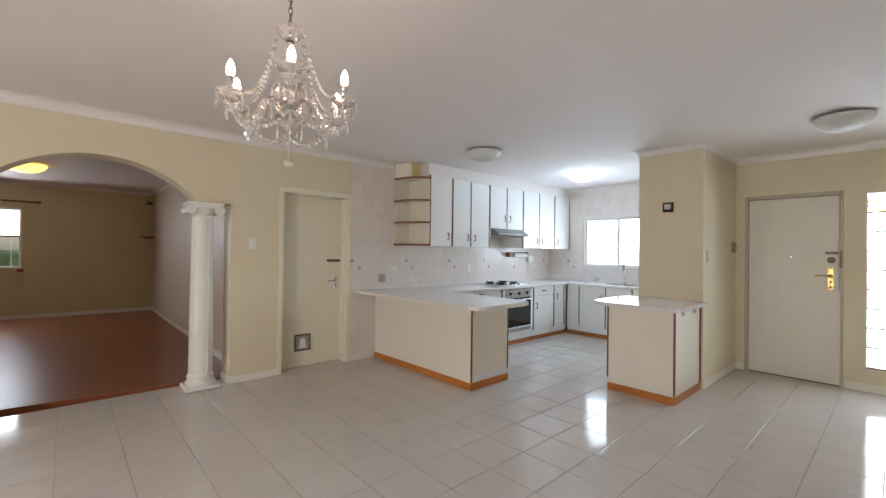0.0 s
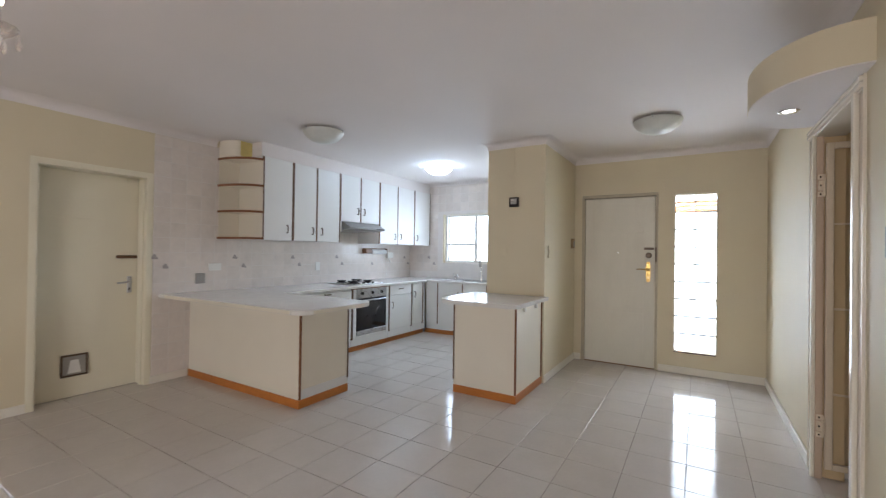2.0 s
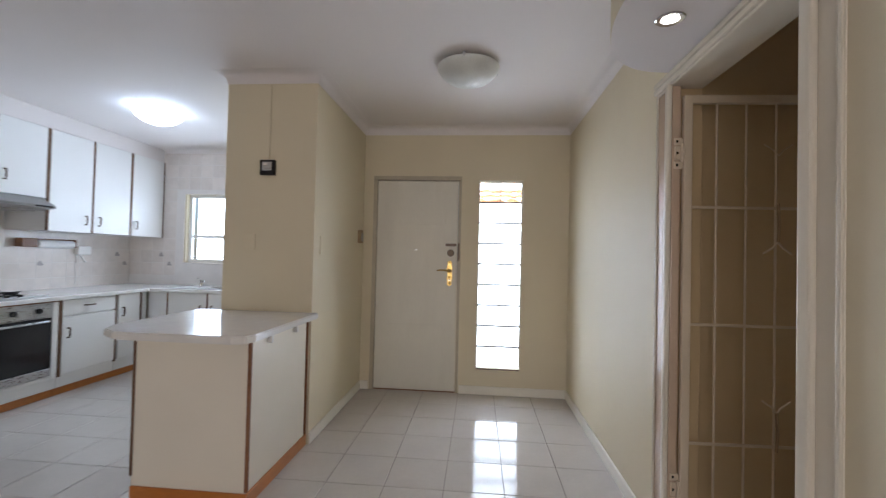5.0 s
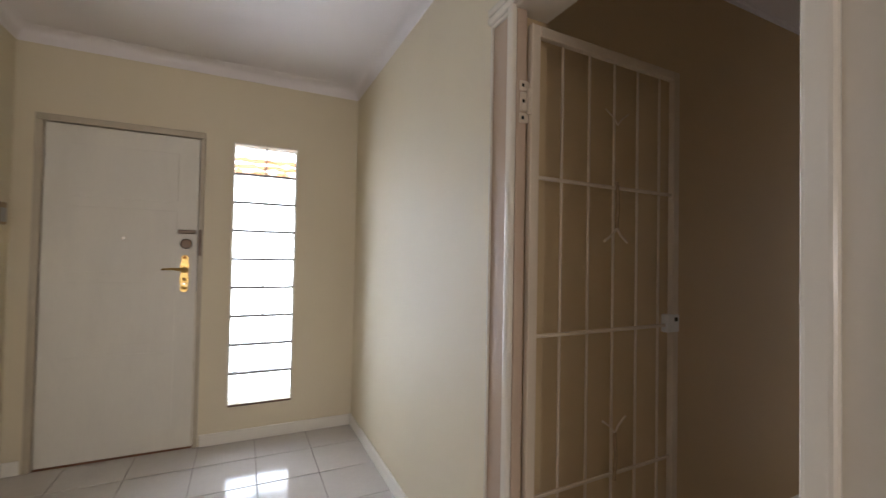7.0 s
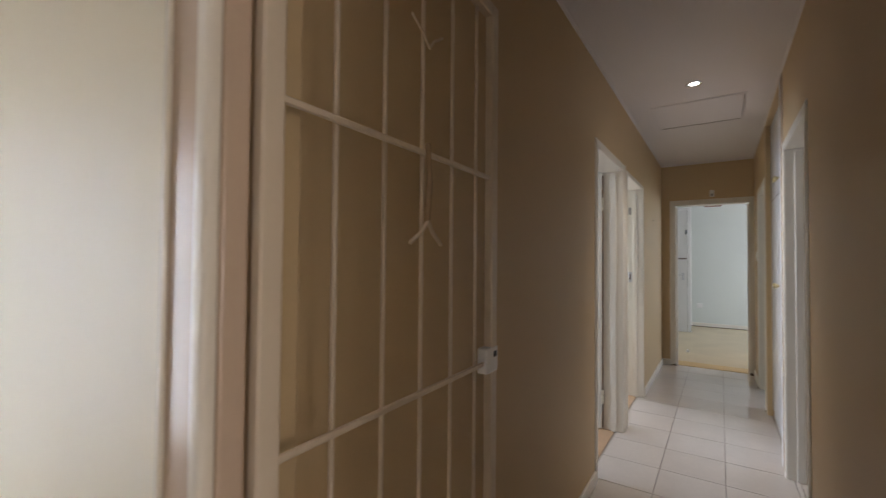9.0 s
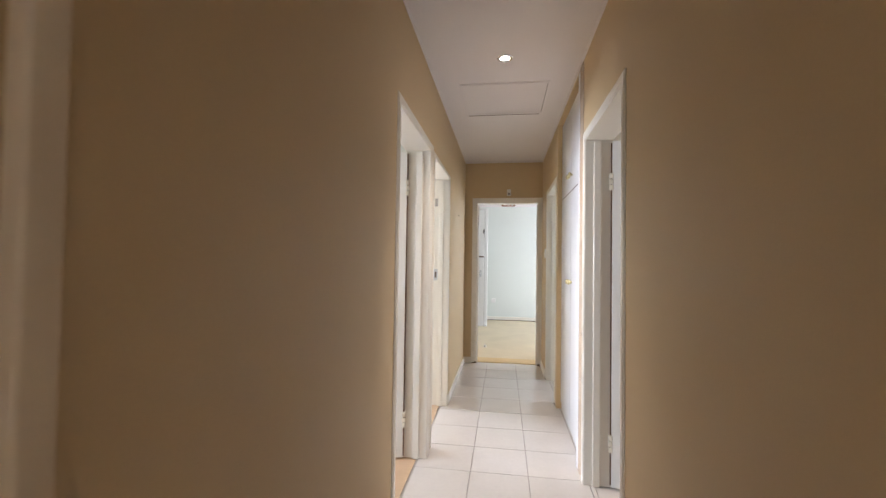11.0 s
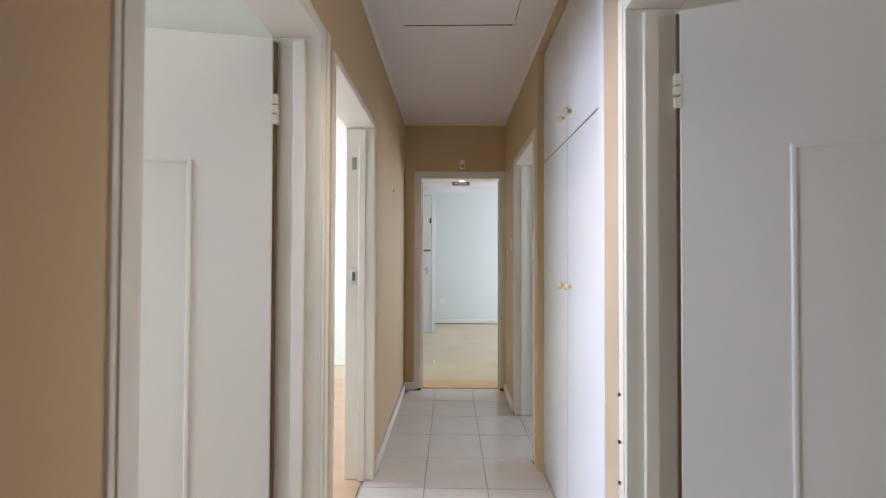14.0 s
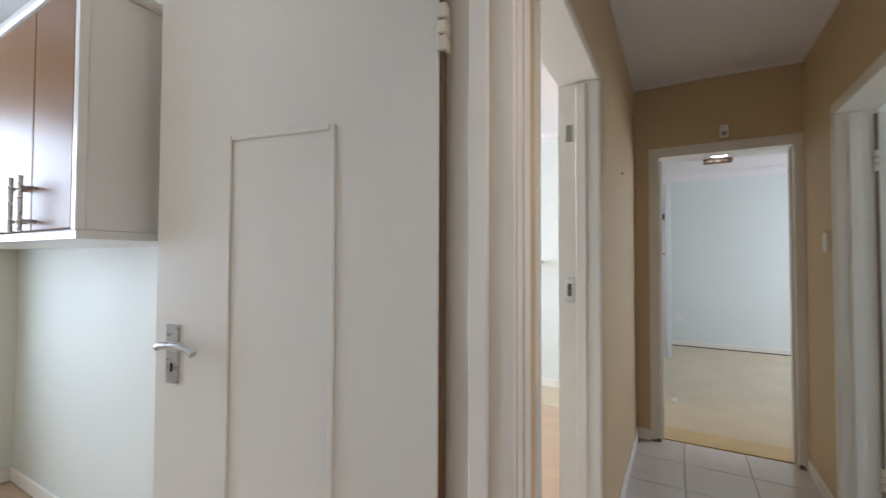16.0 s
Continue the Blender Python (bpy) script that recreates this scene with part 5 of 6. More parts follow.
part("tap_body", lathe([(0.024, 0), (0.022, 0.045), (0.016, 0.06)], 16, (-3.24, 7.04, 0.884)), M_CHROME, tp, smooth=True)
part("spout", tube([(-3.24, 7.04, 0.92), (-3.20, 7.0, 0.945), (-3.15, 6.95, 0.95), (-3.13, 6.93, 0.935)], 0.010, 10), M_CHROME, tp, smooth=True)
part("lever", tube([(-3.24, 7.04, 0.944), (-3.255, 7.03, 0.965), (-3.275, 7.01, 0.972)], 0.006, 8), M_CHROME, tp, smooth=True)

# peninsula
pn = thing("peninsula", (-3.4, 3.5, 0), "cream breakfast peninsula with brown edging and orange plinth", "kitchen counter")
PX, PY0, PY1 = -2.56, 3.205, 3.775
part("body", boxes([(W + 0.001, PX, PY0, PY1, 0.0, 0.842)], b=0.003), M_UNITC, pn)
part("end_panel", boxes([(PX, PX + 0.008, PY0 + 0.004, PY1 - 0.004, 0.155, 0.842)], b=0.002), M_UNITC, pn)
part("plinth", boxes([(W + 0.016, PX + 0.012, PY0 - 0.012, PY0 - 0.0005, 0.0, 0.072), (PX + 0.0005, PX + 0.012, PY0, PY1, 0.0, 0.072)], b=0.002), M_SKIRT, pn, "orange wood plinth")
part("kick_strip", boxes([(PX + 0.0005, PX + 0.006, PY0 + 0.017, PY1 - 0.001, 0.0725, 0.1545)], b=0.001), M_UNIT, pn, "white kick strip")
part("corner_strip", boxes([(PX - 0.002, PX + 0.011, PY0 - 0.004, PY0 + 0.016, 0.075, 0.842)], b=0.002), M_STRIP2, pn, "brown wood corner strip")
part("edge_strip", boxes([(PX - 0.002, PX + 0.011, PY1 - 0.014, PY1 + 0.004, 0.13, 0.842)], b=0.002), M_STRIP, pn, "dark wood edge strip")
oc = [(W + 0.006, 2.90), (-4.18, 2.905), (-2.32, 2.925), (-2.24, 2.96), (-2.205, 3.03), (-2.205, 3.62), (-2.23, 3.70), (-2.29, 3.77), (W + 0.014, 3.77)]
pt = thing("peninsula_worktop", (-3.3, 3.3, 0.843), "white glossy laminate breakfast bar top", "worktop")
part("top", prism(oc, 0.8432, 0.880, b=0.006), M_TOP, pt)
part("edge_band", prism([(-4.17, 2.9012), (-2.335, 2.9209), (-2.335, 2.9265), (-4.17, 2.9068)], 0.8475, 0.8755, b=0.001), M_UNITC, pt, "cream laminate edge band")
part("edge_band", boxes([(-2.2068, -2.2018, 3.04, 3.61, 0.8475, 0.8755)], b=0.001), M_UNITC, pt, "cream laminate edge band")

# low unit against the wall block
il = thing("side_unit", (-1.38, 4.7, 0), "cream end unit with brown edging and orange plinth", "kitchen counter")
IX0, IX1, IY0 = -1.70, -1.075, 4.325
part("body", boxes([(IX0, IX1, IY0, STUB - 0.0005, 0.0, 0.855)], b=0.003), M_UNITC, il)
part("plinth", boxes([(IX0 + 0.004, IX1 + 0.012, IY0 - 0.012, IY0 - 0.0005, 0.0, 0.072), (IX1 + 0.0005, IX1 + 0.012, IY0, STUB - 0.001, 0.0, 0.072)], b=0.002), M_SKIRT, il, "orange wood plinth")
for x, y in ((IX0 - 0.002, IY0), (IX1, IY0), (IX1, STUB - 0.016)):
    part("corner_strip", boxes([(x - 0.006, x + 0.010, y - 0.004, y + 0.014, 0.075 if x == IX1 else 0.12, 0.855)], b=0.002), M_STRIP if x < IX1 else M_STRIP2, il, "brown wood edge strip")
for y in (4.50, 4.82):
    part("bracket", boxes([(IX1 + 0.001, IX1 + 0.03, y, y + 0.02, 0.80, 0.8555)], b=0.003), M_PLASTIC, il, "small white bracket")
it = thing("side_unit_worktop", (-1.4, 4.6, 0.856), "white glossy laminate top with clipped corners", "worktop")
part("top", prism([(-1.58, 4.165), (-1.08, 4.165), (-1.02, 4.19), (-1.0, 4.25), (-1.0, STUB + 0.0), (-1.045, STUB - 0.001), (-1.86, STUB - 0.001), (-1.86, 4.36), (-1.80, 4.24), (-1.70, 4.18)], 0.8562, 0.895, b=0.006), M_TOP, it)


# small fittings on the walls
def plate(name, at, axis, w, h, label, category, material=None, rocker=True, deep=0.012):
    """A switch or socket plate on a wall that looks along axis."""
    t = thing(name, at, label, category)
    x, y, z = at
    a, s = axis[1], 1 if axis[0] == '+' else -1

    def bx(w0, w1, h0, h1, d0, d1):
        d0, d1 = sorted((s * d0, s * d1))
        return (x + d0, x + d1, y + w0, y + w1, z + h0, z + h1) if a == 'x' else (x + w0, x + w1, y + d0, y + d1, z + h0, z + h1)

    p = part("plate", boxes([bx(-w / 2, w / 2, -h / 2, h / 2, 0, deep)], b=0.003), material or M_PLASTIC, t)
    if rocker:
        part("rocker", boxes([bx(-w * 0.18, w * 0.18, -h * 0.14, h * 0.14, deep, deep + 0.004)], b=0.0015), material or M_PLASTIC, t)
    return t


plate("light_switch", (W, 1.67, 1.44), '+x', 0.07, 0.115, "white light switch on the cream wall", "light switch")
plate("light_switch", (-1.50, STUB, 1.37), '-y', 0.07, 0.115, "cream light switch on the wall block", "light switch", M_CREAM)
plate("light_switch", (NW, 5.19, 1.36), '+x', 0.07, 0.13, "cream light switch by the entrance", "light switch", M_CREAM)
plate("light_switch", (E, 3.02, 1.40), '-x', 0.075, 0.12, "grey light switch beside the passage opening", "light switch", M_GREY)
plate("light_switch", (6.20, R, 1.37), '+y', 0.06, 0.10, "white light switch in the passage", "light switch")
plate("wall_socket", (W + 0.012, 4.93, 1.115), '+x', 0.075, 0.115, "white socket plate on the tiles", "wall socket")
plate("wall_socket", (W + 0.012, 3.46, 1.14), '+x', 0.14, 0.08, "white double socket plate on the tiles", "wall socket")
plate("wall_socket", (W + 0.012, 3.30, 1.02), '+x', 0.10, 0.11, "grey socket plate on the tiles", "wall socket", M_GREY)
plate("wall_socket", (10.446 - 0.0, 4.0, 0.42), '-x', 0.09, 0.09, "white socket low on the bedroom wall", "wall socket")
ic = plate("intercom", (NW, 6.13, 1.47), '+x', 0.085, 0.12, "brown intercom panel with a grey face by the front door", "intercom", M_RUST, False, 0.03)
part("face", boxes([(NW + 0.03, NW + 0.034, 6.10, 6.16, 1.425, 1.50)], b=0.001), M_GREY, ic)
be = plate("door_chime", (-1.385, STUB, 1.885), '-y', 0.105, 0.105, "small black door chime with a silver face", "door chime", M_BLACK, False, 0.03)
part("face", boxes([(-1.419, -1.351, STUB - 0.034, STUB - 0.0302, 1.862, 1.922)], b=0.0015), M_STEEL, be, "silver grey face")
# raised pale patch that paints the highlight on the silver face
part("face_highlight", boxes([(-1.410, -1.380, STUB - 0.0365, STUB - 0.0342, 1.898, 1.914)], b=0.001), M_PLASTIC, be, "pale patch drawn as the highlight on the face")
part("cable", boxes([(-1.390, -1.380, STUB - 0.006, STUB, 1.935, CEIL - 0.076)], b=0.002), M_CREAM, be, "painted-over surface cable")

ph = thing("towel_holder", (W + 0.012, 6.1, 1.34), "brown wooden paper towel holder with a roll", "paper towel holder")
part("holder_block", boxes([(W + 0.012, W + 0.10, 5.84, 5.99, 1.30, 1.385)], b=0.006), M_RAWWOOD, ph)
part("holder_rail", boxes([(W + 0.012, W + 0.025, 5.99, 6.38, 1.355, 1.385)], b=0.004), M_RAWWOOD, ph)
part("holder_end", boxes([(W + 0.012, W + 0.10, 6.36, 6.38, 1.30, 1.385)], b=0.004), M_RAWWOOD, ph)
part("paper_roll", tube([(W + 0.07, 5.995, 1.33), (W + 0.07, 6.355, 1.33)], 0.04, 20), M_PAPER, ph, "white paper roll", smooth=True)
co = thing("can_opener", (W + 0.012, 6.50, 1.22), "white wall-mounted can opener", "can opener")
part("body", boxes([(W + 0.012, W + 0.07, 6.43, 6.58, 1.225, 1.32)], b=0.012, seg=3), M_PLASTIC, co)
part("magnet_arm", tube([(W + 0.05, 6.47, 1.225), (W + 0.06, 6.50, 1.17), (W + 0.05, 6.53, 1.15)], 0.01, 10), M_PLASTIC, co, smooth=True)
part("cord", tube([(W + 0.02, 6.46, 1.23), (W + 0.02, 6.44, 1.10), (W + 0.02, 6.46, 1.0), (W + 0.02, 6.45, 0.90)], 0.004, 6), M_PLASTIC, co, smooth=True)

# decorated tiles: a grey pot in the middle of some
pot = [(0.85 * a, 0.85 * b) for a, b in [(-0.036, -0.022), (0.030, -0.026), (0.036, -0.004), (0.016, 0.004), (0.012, 0.028), (-0.010, 0.034), (-0.028, 0.016), (-0.034, -0.004)]]
spots = [(2.86, 1.25), (2.96, 1.155), (3.70, 1.25), (3.81, 1.145), (4.51, 1.245), (4.62, 1.145), (5.30, 1.245), (5.41, 1.145), (6.09, 1.135), (6.98, 1.235), (7.09, 1.125)]
for y, z in spots:
    tagged(part("tile_motif", prism([(y + a, z + b) for a, b in pot], W + 0.0105, W + 0.0122, axis='x'), M_MOTIF), "grey painted pot motif on a wall tile", "tile motif", "tile motifs")
for x, z in ((-3.86, 1.24), (-3.75, 1.13)):
    tagged(part("tile_motif", prism([(x + a, z + b) for a, b in pot], KN - 0.0122, KN - 0.0105, axis='y'), M_MOTIF), "grey painted pot motif on a wall tile", "tile motif", "tile motifs")

# ---- lounge ----
cr = thing("curtain_rod", (-10.85, -1.2, 2.23), "dark wooden curtain rod above the lounge window", "curtain rod")
part("pole", tube([(-10.84, -2.4, 2.23), (-10.84, -0.18, 2.23)], 0.016, 10), M_RAWWOOD, cr, smooth=True)
bm = bmesh.new()
ball(bm, (-10.84, -0.17, 2.23), 0.026, 8)
part("finial", bm, M_RAWWOOD, cr, smooth=True)
for y in (-2.3, -0.30):
    part("bracket", boxes([(-10.9, -10.82, y - 0.012, y + 0.012, 2.205, 2.225)], b=0.003), M_RAWWOOD, cr)
sl = thing("corner_shelf", (-10.8, 1.45, 1.62), "small dark corner shelf in the lounge", "shelf")
part("board", prism([(-10.899, 1.659), (-10.899, 1.41), (-10.80, 1.45), (-10.70, 1.55), (-10.66, 1.659)], 1.615, 1.635), M_RAWWOOD, sl)
part("bracket", boxes([(-10.89, -10.86, 1.51, 1.655, 1.585, 1.6145)], b=0.003), M_RAWWOOD, sl)
vb = thing("alarm_box", (-10.85, 1.5, 2.38), "small grey box high in the lounge corner", "alarm sensor")
part("box_body", boxes([(-10.899, -10.85, 1.51, 1.655, 2.33, 2.43)], b=0.01, seg=2), M_GREY, vb)
part("lens", boxes([(-10.85, -10.845, 1.54, 1.625, 2.345, 2.38)], b=0.002), M_BLACK, vb)
tb = thing("curtain_tieback", (-10.86, -0.41, 0.95), "wooden tieback knob with a hanging cord", "curtain tieback")
part("knob", boxes([(-10.899, -10.83, -0.46, -0.36, 0.90, 0.955)], b=0.012, seg=2), M_RAWWOOD, tb)
part("cord", tube([(-10.85, -0.44, 0.90), (-10.85, -0.45, 0.72), (-10.85, -0.40, 0.60), (-10.85, -0.36, 0.72), (-10.85, -0.37, 0.90)], 0.012, 8), M_LOUNGE2, tb, smooth=True)

# garden strip past the lounge window
gd = part("garden_hedge", boxes([(-13.6, -12.6, -5.5, 2.5, 0.0, 1.30)], b=0.2, seg=3), M_LEAF)
tagged(gd, "blurred green garden growth outside the window", "hedge", kind="stuff")

# ---- passage ----
cp = thing("hall_cupboard", (4.685, 3.27, 0), "tall white built-in cupboard with gold knobs", "cupboard")
CF = 3.290
part("body", boxes([(4.137, 5.168, 2.66, CF - 0.019, 0.0, CEIL - 0.061)], b=0.001), M_CUPB, cp)
part("plinth", boxes([(4.137, 5.168, CF - 0.018, CF - 0.008, 0.0, 0.06)], b=0.002), M_CUPB, cp)
for z0, z1, hz in ((0.065, 1.823, 1.13), (1.829, 2.475, 1.94)):
    for x0, x1, hx in ((4.158, 4.660, 4.613), (4.666, 5.164, 4.713)):
        dr = part("door", boxes([(x0, x1, CF - 0.018, CF, z0, z1)], b=0.003), M_CUPB, cp)
        part("knob", put(lathe([(0.008, 0), (0.007, 0.010), (0.016, 0.014), (0.019, 0.022), (0.014, 0.030), (0.003, 0.032)], 16), (hx, CF, hz), -90, 0), M_GOLDK, dr, "gold-coloured knob", smooth=True)
part("filler_strip", boxes([(4.085, 4.1365, CF - 0.018, R + 0.004, 0.0, CEIL - 0.061)], b=0.002), M_CUPB, cp)
part("face_frame", boxes([(4.137, 4.155, CF - 0.018, CF + 0.006, 0.0, CEIL - 0.061)], b=0.002), M_CUPB, cp)
# added strip over the tan wall; its pinkish colour imitates bedroom daylight
part("daylit_wall_strip", boxes([(3.968, 4.0845, R - 0.002, R + 0.003, 0.0, HC - 0.02)], b=0.001), M_JAMB, cp, "pinkish tan strip coloured as the tan wall in daylight")
part("split_line", boxes([(4.158, 5.164, CF - 0.016, CF - 0.002, 1.8235, 1.8285)]), M_STRIP, cp)

ht = thing("ceiling_hatch", (4.59, 3.80, HC), "white roof hatch panel in the passage ceiling", "hatch", kind="structure")
part("panel", boxes([(4.30, 4.925, 3.505, 4.105, HC - 0.004, HC - 0.0005)], b=0.001), M_CEIL, ht)
for x0, x1, y0, y1 in ((4.283, 4.296, 3.488, 4.122), (4.937, 4.950, 3.488, 4.122), (4.296, 4.937, 3.488, 3.501), (4.296, 4.937, 4.109, 4.122)):
    part("trim", boxes([(x0, x1, y0, y1, HC - 0.004, HC - 0.0005)], b=0.0015), M_CEIL, ht)
part("shadow_gap", boxes([(4.9285, 4.9345, 3.51, 4.10, HC - 0.0045, HC - 0.001)]), M_STRIP, ht)
part("shadow_gap", boxes([(4.32, 4.88, 3.5015, 3.5035, HC - 0.0045, HC - 0.001)]), M_STRIP, ht)

sn = thing("motion_sensor", (END - 0.02, 3.735, 2.10), "small white alarm sensor above the door", "alarm sensor")
part("body", boxes([(END - 0.035, END, 3.71, 3.76, 2.09, 2.17)], b=0.006, seg=2), M_PLASTIC, sn)
part("lens", boxes([(END - 0.039, END - 0.035, 3.72, 3.75, 2.10, 2.125)], b=0.001), M_GREY, sn)
nl = tagged(part("wall_nail", lathe([(0.005, 0), (0.005, 0.008), (0.002, 0.009)], 8), M_BRONZE), "dark nail in the passage wall", "nail")
nl.matrix_basis = Matrix.Translation((5.83, L, 1.76)) @ pose(0, 0, 0, 90)

# ---- first bedroom cupboard ----
CU = 3.757
cb = thing("overhead_cupboard", (4.0, 6.3, 1.33), "brown gloss overhead cupboard with white carcass", "cupboard")
part("body", boxes([(CU + 0.02, 4.199, 5.32, 7.33, 1.345, 1.987)], b=0.002), M_UNIT, cb)
part("bottom_rail", boxes([(CU, 4.199, 5.312, 7.335, 1.322, 1.3445)], b=0.002), M_UNIT, cb)
part("side_edge", boxes([(CU - 0.002, CU + 0.02, 5.312, 5.338, 1.345, 1.987)], b=0.002), M_UNIT, cb)
part("cornice_strip", boxes([(CU - 0.012, 4.199, 5.306, 7.335, 1.9875, 2.018)], b=0.006), M_UNIT, cb)
for y0, y1, hy in ((5.342, 5.602, 5.568), (5.606, 6.14, 5.642), (6.146, 6.54, 6.50), (6.546, 6.94, 6.585)):
    dr = part("door", boxes([(CU - 0.001, CU + 0.019, y0, y1, 1.35, 1.984)], b=0.003), M_BROWNDOOR, cb, "brown gloss door")
    hdl = part("bar_handle", tube([(CU - 0.035, hy, 1.345), (CU - 0.035, hy, 1.50)], 0.006, 10), M_STEEL, dr, "steel bar handle", smooth=True)
    for z in (1.375, 1.468):
        part("post", tube([(CU - 0.001, hy, z), (CU - 0.036, hy, z)], 0.005, 8), M_STEEL, hdl, smooth=True)

# ---- end bedroom ----
structure("bulkhead_bedroom", boxes([(END + 0.125, 7.20, R - 0.1, L + 0.018, 2.065, CEIL)]), M_CEIL, "white boxed bulkhead inside the bedroom door", "bulkhead")
dl = thing("bedroom_downlight", (7.06, 3.73, 2.065), "small lit downlight in the bedroom bulkhead", "downlight")
part("lamp", lathe([(0.05, -0.0005), (0.05, -0.004), (0.04, -0.007), (0.004, -0.008)], 24, (7.06, 3.73, 2.065)), M_SPOT, dl, "lit white lamp", smooth=True)
lamp = bpy.data.lights.new("bedroom_downlight_bulb", 'SPOT')
lamp.energy, lamp.color, lamp.spot_size, lamp.spot_blend, lamp.shadow_soft_size = 16, (1, 0.68, 0.34), radians(62), 1.0, 0.05
ob = new("bedroom_downlight_bulb", lamp)
ob.location = (7.06, 3.73, 2.04)
br = thing("bulkhead_vent", (7.18, 3.735, 2.045), "dark red-brown strip vent under the bulkhead", "vent")
part("strip", boxes([(7.16, 7.20, 3.64, 3.83, 2.03, 2.0645)], b=0.004), M_RAWWOOD, br)
for k in range(3):
    part("slot", boxes([(7.156, 7.16, 3.67 + 0.05 * k, 3.70 + 0.05 * k, 2.038, 2.054)]), M_GREY, br)
wd = thing("bedroom_door", (9.5, 4.25, 0), "white open bedroom door with lock and bolt", "door")
leaf = part("leaf", boxes([(9.50, 9.535, 4.16, 4.93, 0.01, 2.25)], b=0.003), M_WHITE, wd)
part("edge_hinge", boxes([(9.493, 9.50, 4.165, 4.19, 1.80, 1.88)], b=0.001), M_BLACK, leaf)
part("bolt", boxes([(9.48, 9.50, 4.17, 4.30, 1.34, 1.365)], b=0.004), M_BRONZE, leaf)
part("lock_plate", boxes([(9.494, 9.50, 4.21, 4.245, 0.96, 1.09)], b=0.001), M_STEEL, leaf)
part("lever", tube([(9.50, 4.23, 1.05), (9.45, 4.23, 1.05), (9.45, 4.30, 1.05)], 0.008, 8), M_STEEL, leaf, smooth=True)
part("edge_gap", boxes([(9.497, 9.50, 4.156, 4.161, 0.01, 2.25)]), M_GREY, leaf)
structure("door_8", boxes([(9.54, 9.60, 4.10, 4.155, 0, 2.30), (9.54, 9.60, 4.155, 4.95, 2.26, 2.30)], b=0.004), M_WHITE, "white bedroom door frame", "door frame")
# thin dark strip that draws the shadow line at the skirting's foot
structure("skirting_shadow_line", boxes([(10.436, 10.4459, 0.86, 6.09, 0.0, 0.014)]), M_BRONZE, "dark strip drawn as the shadow line under the skirting", "carpet edge")
ds = thing("door_stop", (7.6, 4.05, 0), "small white door stop on the carpet", "door stop")
part("stop_body", lathe([(0.02, 0.002), (0.02, 0.03), (0.012, 0.04), (0.004, 0.041)], 14, (7.6, 4.05, 0)), M_PLASTIC, ds, smooth=True)
rs = thing("room_shelf", (7.45, 5.2, 1.25), "pale shelf ledge on the second bedroom wall", "shelf")
part("board", boxes([(7.36, 7.499, 5.20, 5.9, 1.24, 1.262)], b=0.003), M_UNITC, rs)
part("bracket", boxes([(7.45, 7.499, 5.5, 5.52, 1.17, 1.2395)], b=0.003), M_PLASTIC, rs)


# ---- tiles, last ----
def tile_field(parent, name, slots, material, thick, bevel, first=300):
    """Separate tiles as parts of a floor or wall. slots: (x0, x1, y0, y1, z0, z1); equal sizes share one mesh."""
    cache, rest = {}, bmesh.new()
    for i, (x0, x1, y0, y1, z0, z1) in enumerate(slots):
        size = (round(x1 - x0, 4), round(y1 - y0, 4), round(z1 - z0, 4))
        mid = Vector(((x0 + x1) / 2, (y0 + y1) / 2, (z0 + z1) / 2))
        if i >= first:
            add_box(rest, x0, x1, y0, y1, z0, z1)
            continue
        if size not in cache:
            bm = boxes([(-size[0] / 2, size[0] / 2, -size[1] / 2, size[1] / 2, -size[2] / 2, size[2] / 2)], b=bevel)
            me = bpy.data.meshes.new(name)
            bm.to_mesh(me)
            bm.free()
            me.materials.append(material)
            cache[size] = me
        o = new(name, cache[size])
        o.parent = parent
        o.location = mid
    if rest.verts:
        me = bpy.data.meshes.new(name + "_far")
        rest.to_mesh(me)
        me.materials.append(material)
        o = new(name + "_far", me)
        o.parent = parent
        tagged(o, kind="stuff")
    rest.free()


def floor_slots(x0, x1, y0, y1, ox, oy, px, py, joint, solid=()):
    out = []
    i0, i1 = math.floor((x0 - ox) / px), math.ceil((x1 - ox) / px)
    j0, j1 = math.floor((y0 - oy) / py), math.ceil((y1 - oy) / py)
    for i in range(i0, i1):
        for j in range(j0, j1):
            a, b = max(ox + i * px + joint / 2, x0), min(ox + (i + 1) * px - joint / 2, x1)
            c, d = max(oy + j * py + joint / 2, y0), min(oy + (j + 1) * py - joint / 2, y1)
            if b - a < 0.02 or d - c < 0.02 or any(s[0] <= a and b <= s[1] and s[2] <= c and d <= s[3] for s in solid):
                continue
            out.append((a, b, c, d, -0.008, 0.0))
    return out


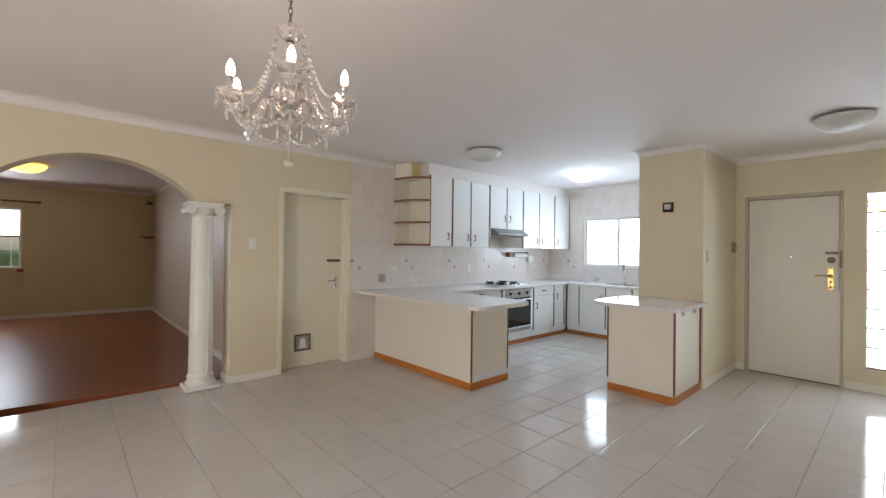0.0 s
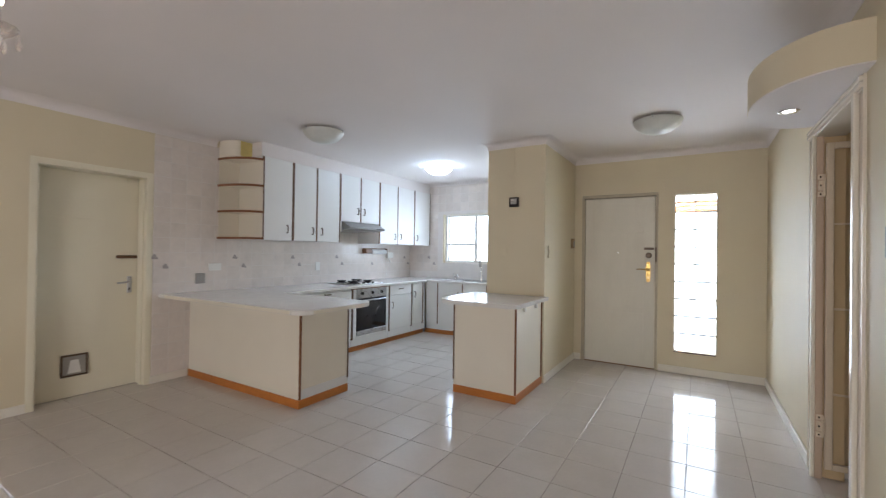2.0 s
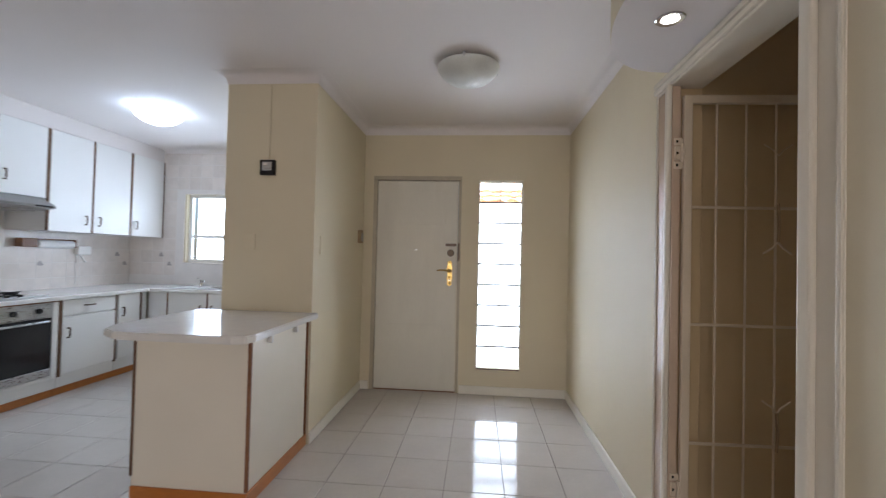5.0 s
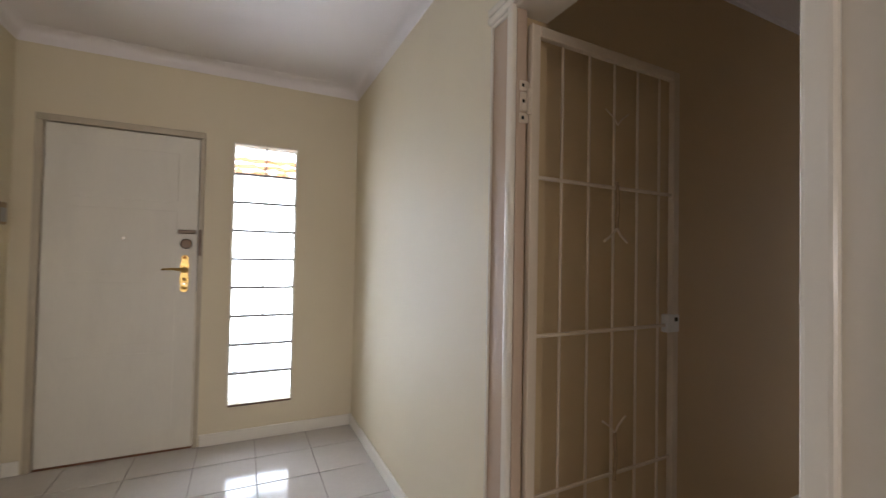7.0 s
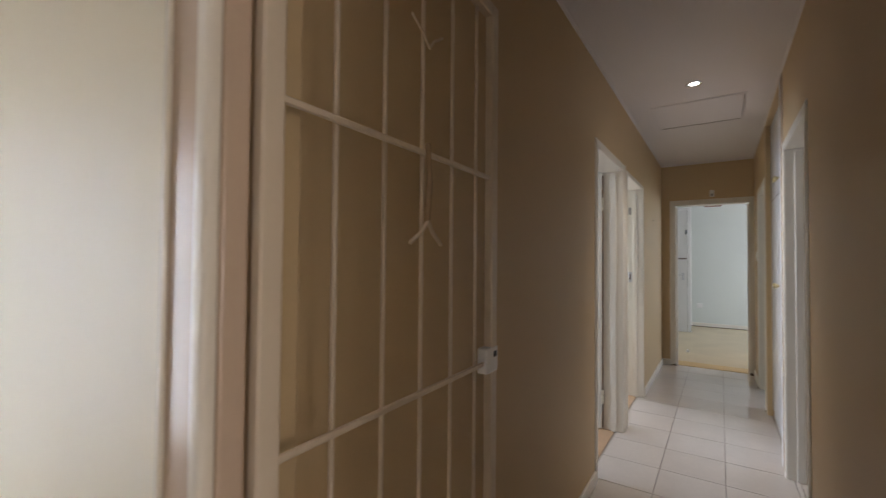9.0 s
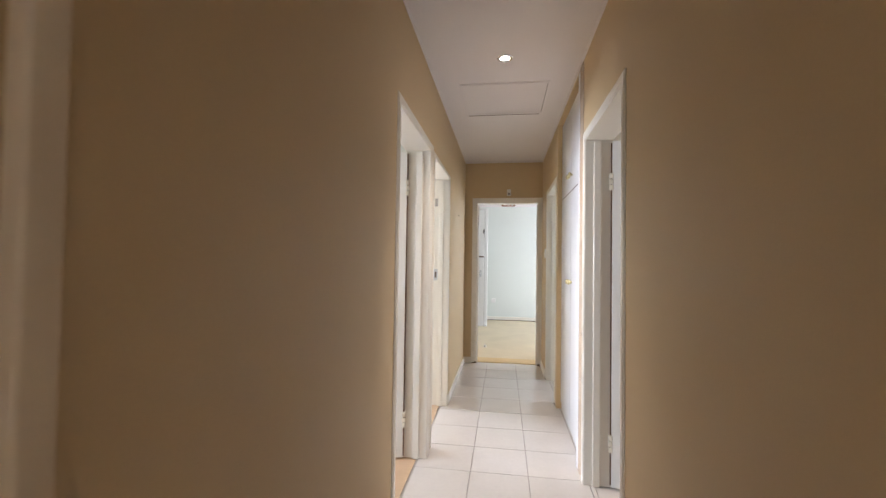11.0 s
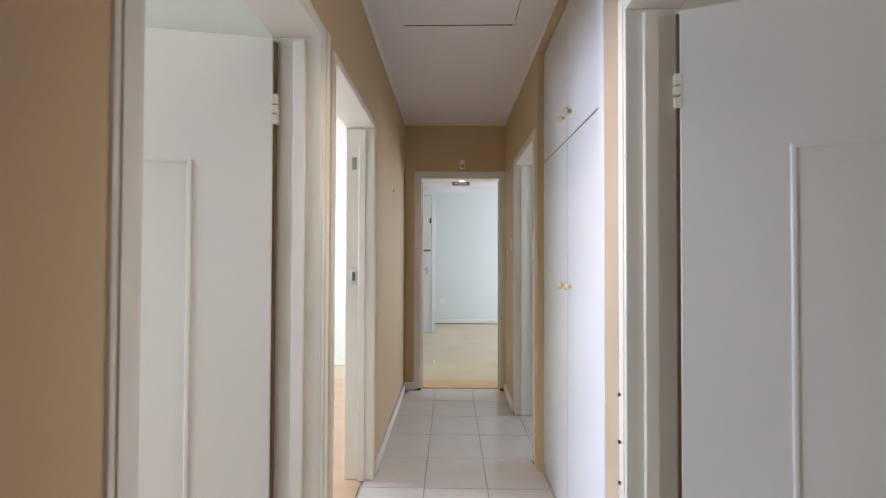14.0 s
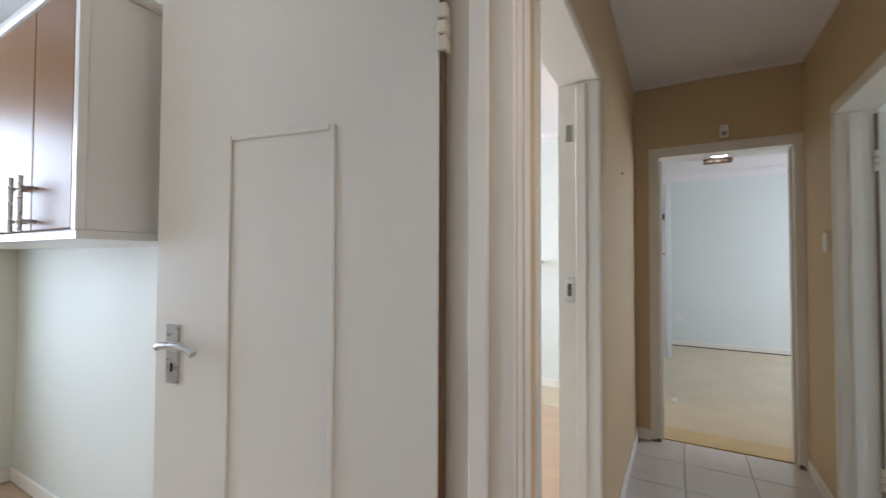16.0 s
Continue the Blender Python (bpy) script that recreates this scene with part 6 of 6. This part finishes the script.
solid = [(W, PX, PY0, PY1), (-1.70, NW, IY0, KN), (W, BX - 0.06, PY1, KN), (NW - 0.7, E + 0.2, NN, 9), (W, -1.7, NY + 0.08, KN + 1)]
slots = floor_slots(W - 0.25, E, -3.6, KN, -0.0875, 2.223, 0.3365, 0.3415, 0.004, solid)
slots = [s for s in slots if not (s[1] < W + 0.01 and (s[3] < AC - AW or s[2] > 1.46))]
slots += floor_slots(E, END + 0.065, R - 0.058, L + 0.058, 4.98 - 0.3415 * 11, 3.637 - 0.345, 0.3415, 0.345, 0.004)
slots.sort(key=lambda s: abs((s[2] + s[3]) / 2 - 3.2) + 0.25 * abs((s[0] + s[1]) / 2))
tile_field(part_floor, "floor_tile", slots, M_TILE, 0.008, 0.0015)

wslots = []
P = 0.1525
for i in range(round((KN - 2.84) / P) + 1):
    for j in range(17):
        y0, y1 = 2.847 + i * P, min(2.847 + (i + 1) * P - 0.0045, KN - 0.012)
        z0, z1 = 0.0775 + j * P, min(0.0775 + (j + 1) * P - 0.0045, CEIL - 0.077)
        hidden = (y0 > PY0 and y1 < KN and z1 < 0.85) or (y0 > 3.74 and z0 > UB + 0.3)
        if y1 - y0 > 0.02 and z1 - z0 > 0.02 and not hidden:
            wslots.append((W + 0.004, W + 0.0105, y0, y1, z0, z1))
for i in range(round((-1.70 - W) / P)):
    for j in range(17):
        x0, x1 = W + 0.012 + i * P, min(W + 0.012 + (i + 1) * P - 0.0045, -1.701)
        z0, z1 = 0.0775 + j * P, min(0.0775 + (j + 1) * P - 0.0045, CEIL - 0.077)
        if z0 < 0.86 or (x1 > -3.58 and x0 < -2.22 and z1 > 1.13 and z0 < 2.0):
            continue
        wslots.append((x0, x1, KN - 0.0105, KN - 0.004, z0, z1))
wslots.sort(key=lambda s: (s[0] + s[1]) / 2 * 0.2 + (s[2] + s[3]) / 2)
tile_field(wall_west, "wall_tile", wslots, M_WTILE, 0.006, 0.0012)

# laminate boards of the lounge
rnd = random.Random(3)
boards = []
y = -3.15
while y < 1.58:
    x = -10.88 - round(rnd.random(), 1)
    while x < -4.6:
        front = min(-4.741 + 0.118 * y, -4.763 + 0.074 * y) - 0.03
        boards.append((max(x, -10.88) + 0.0002, min(x + 1.28, front) - 0.0002, y + 0.0002, y + 0.1918, 0.002, 0.0055))
        x += 1.28
    y += 0.192
boards = [b for b in boards if b[1] - b[0] > 0.05]
tile_field(laminate, "laminate_board", boards, M_LAM, 0.0035, 0.0)
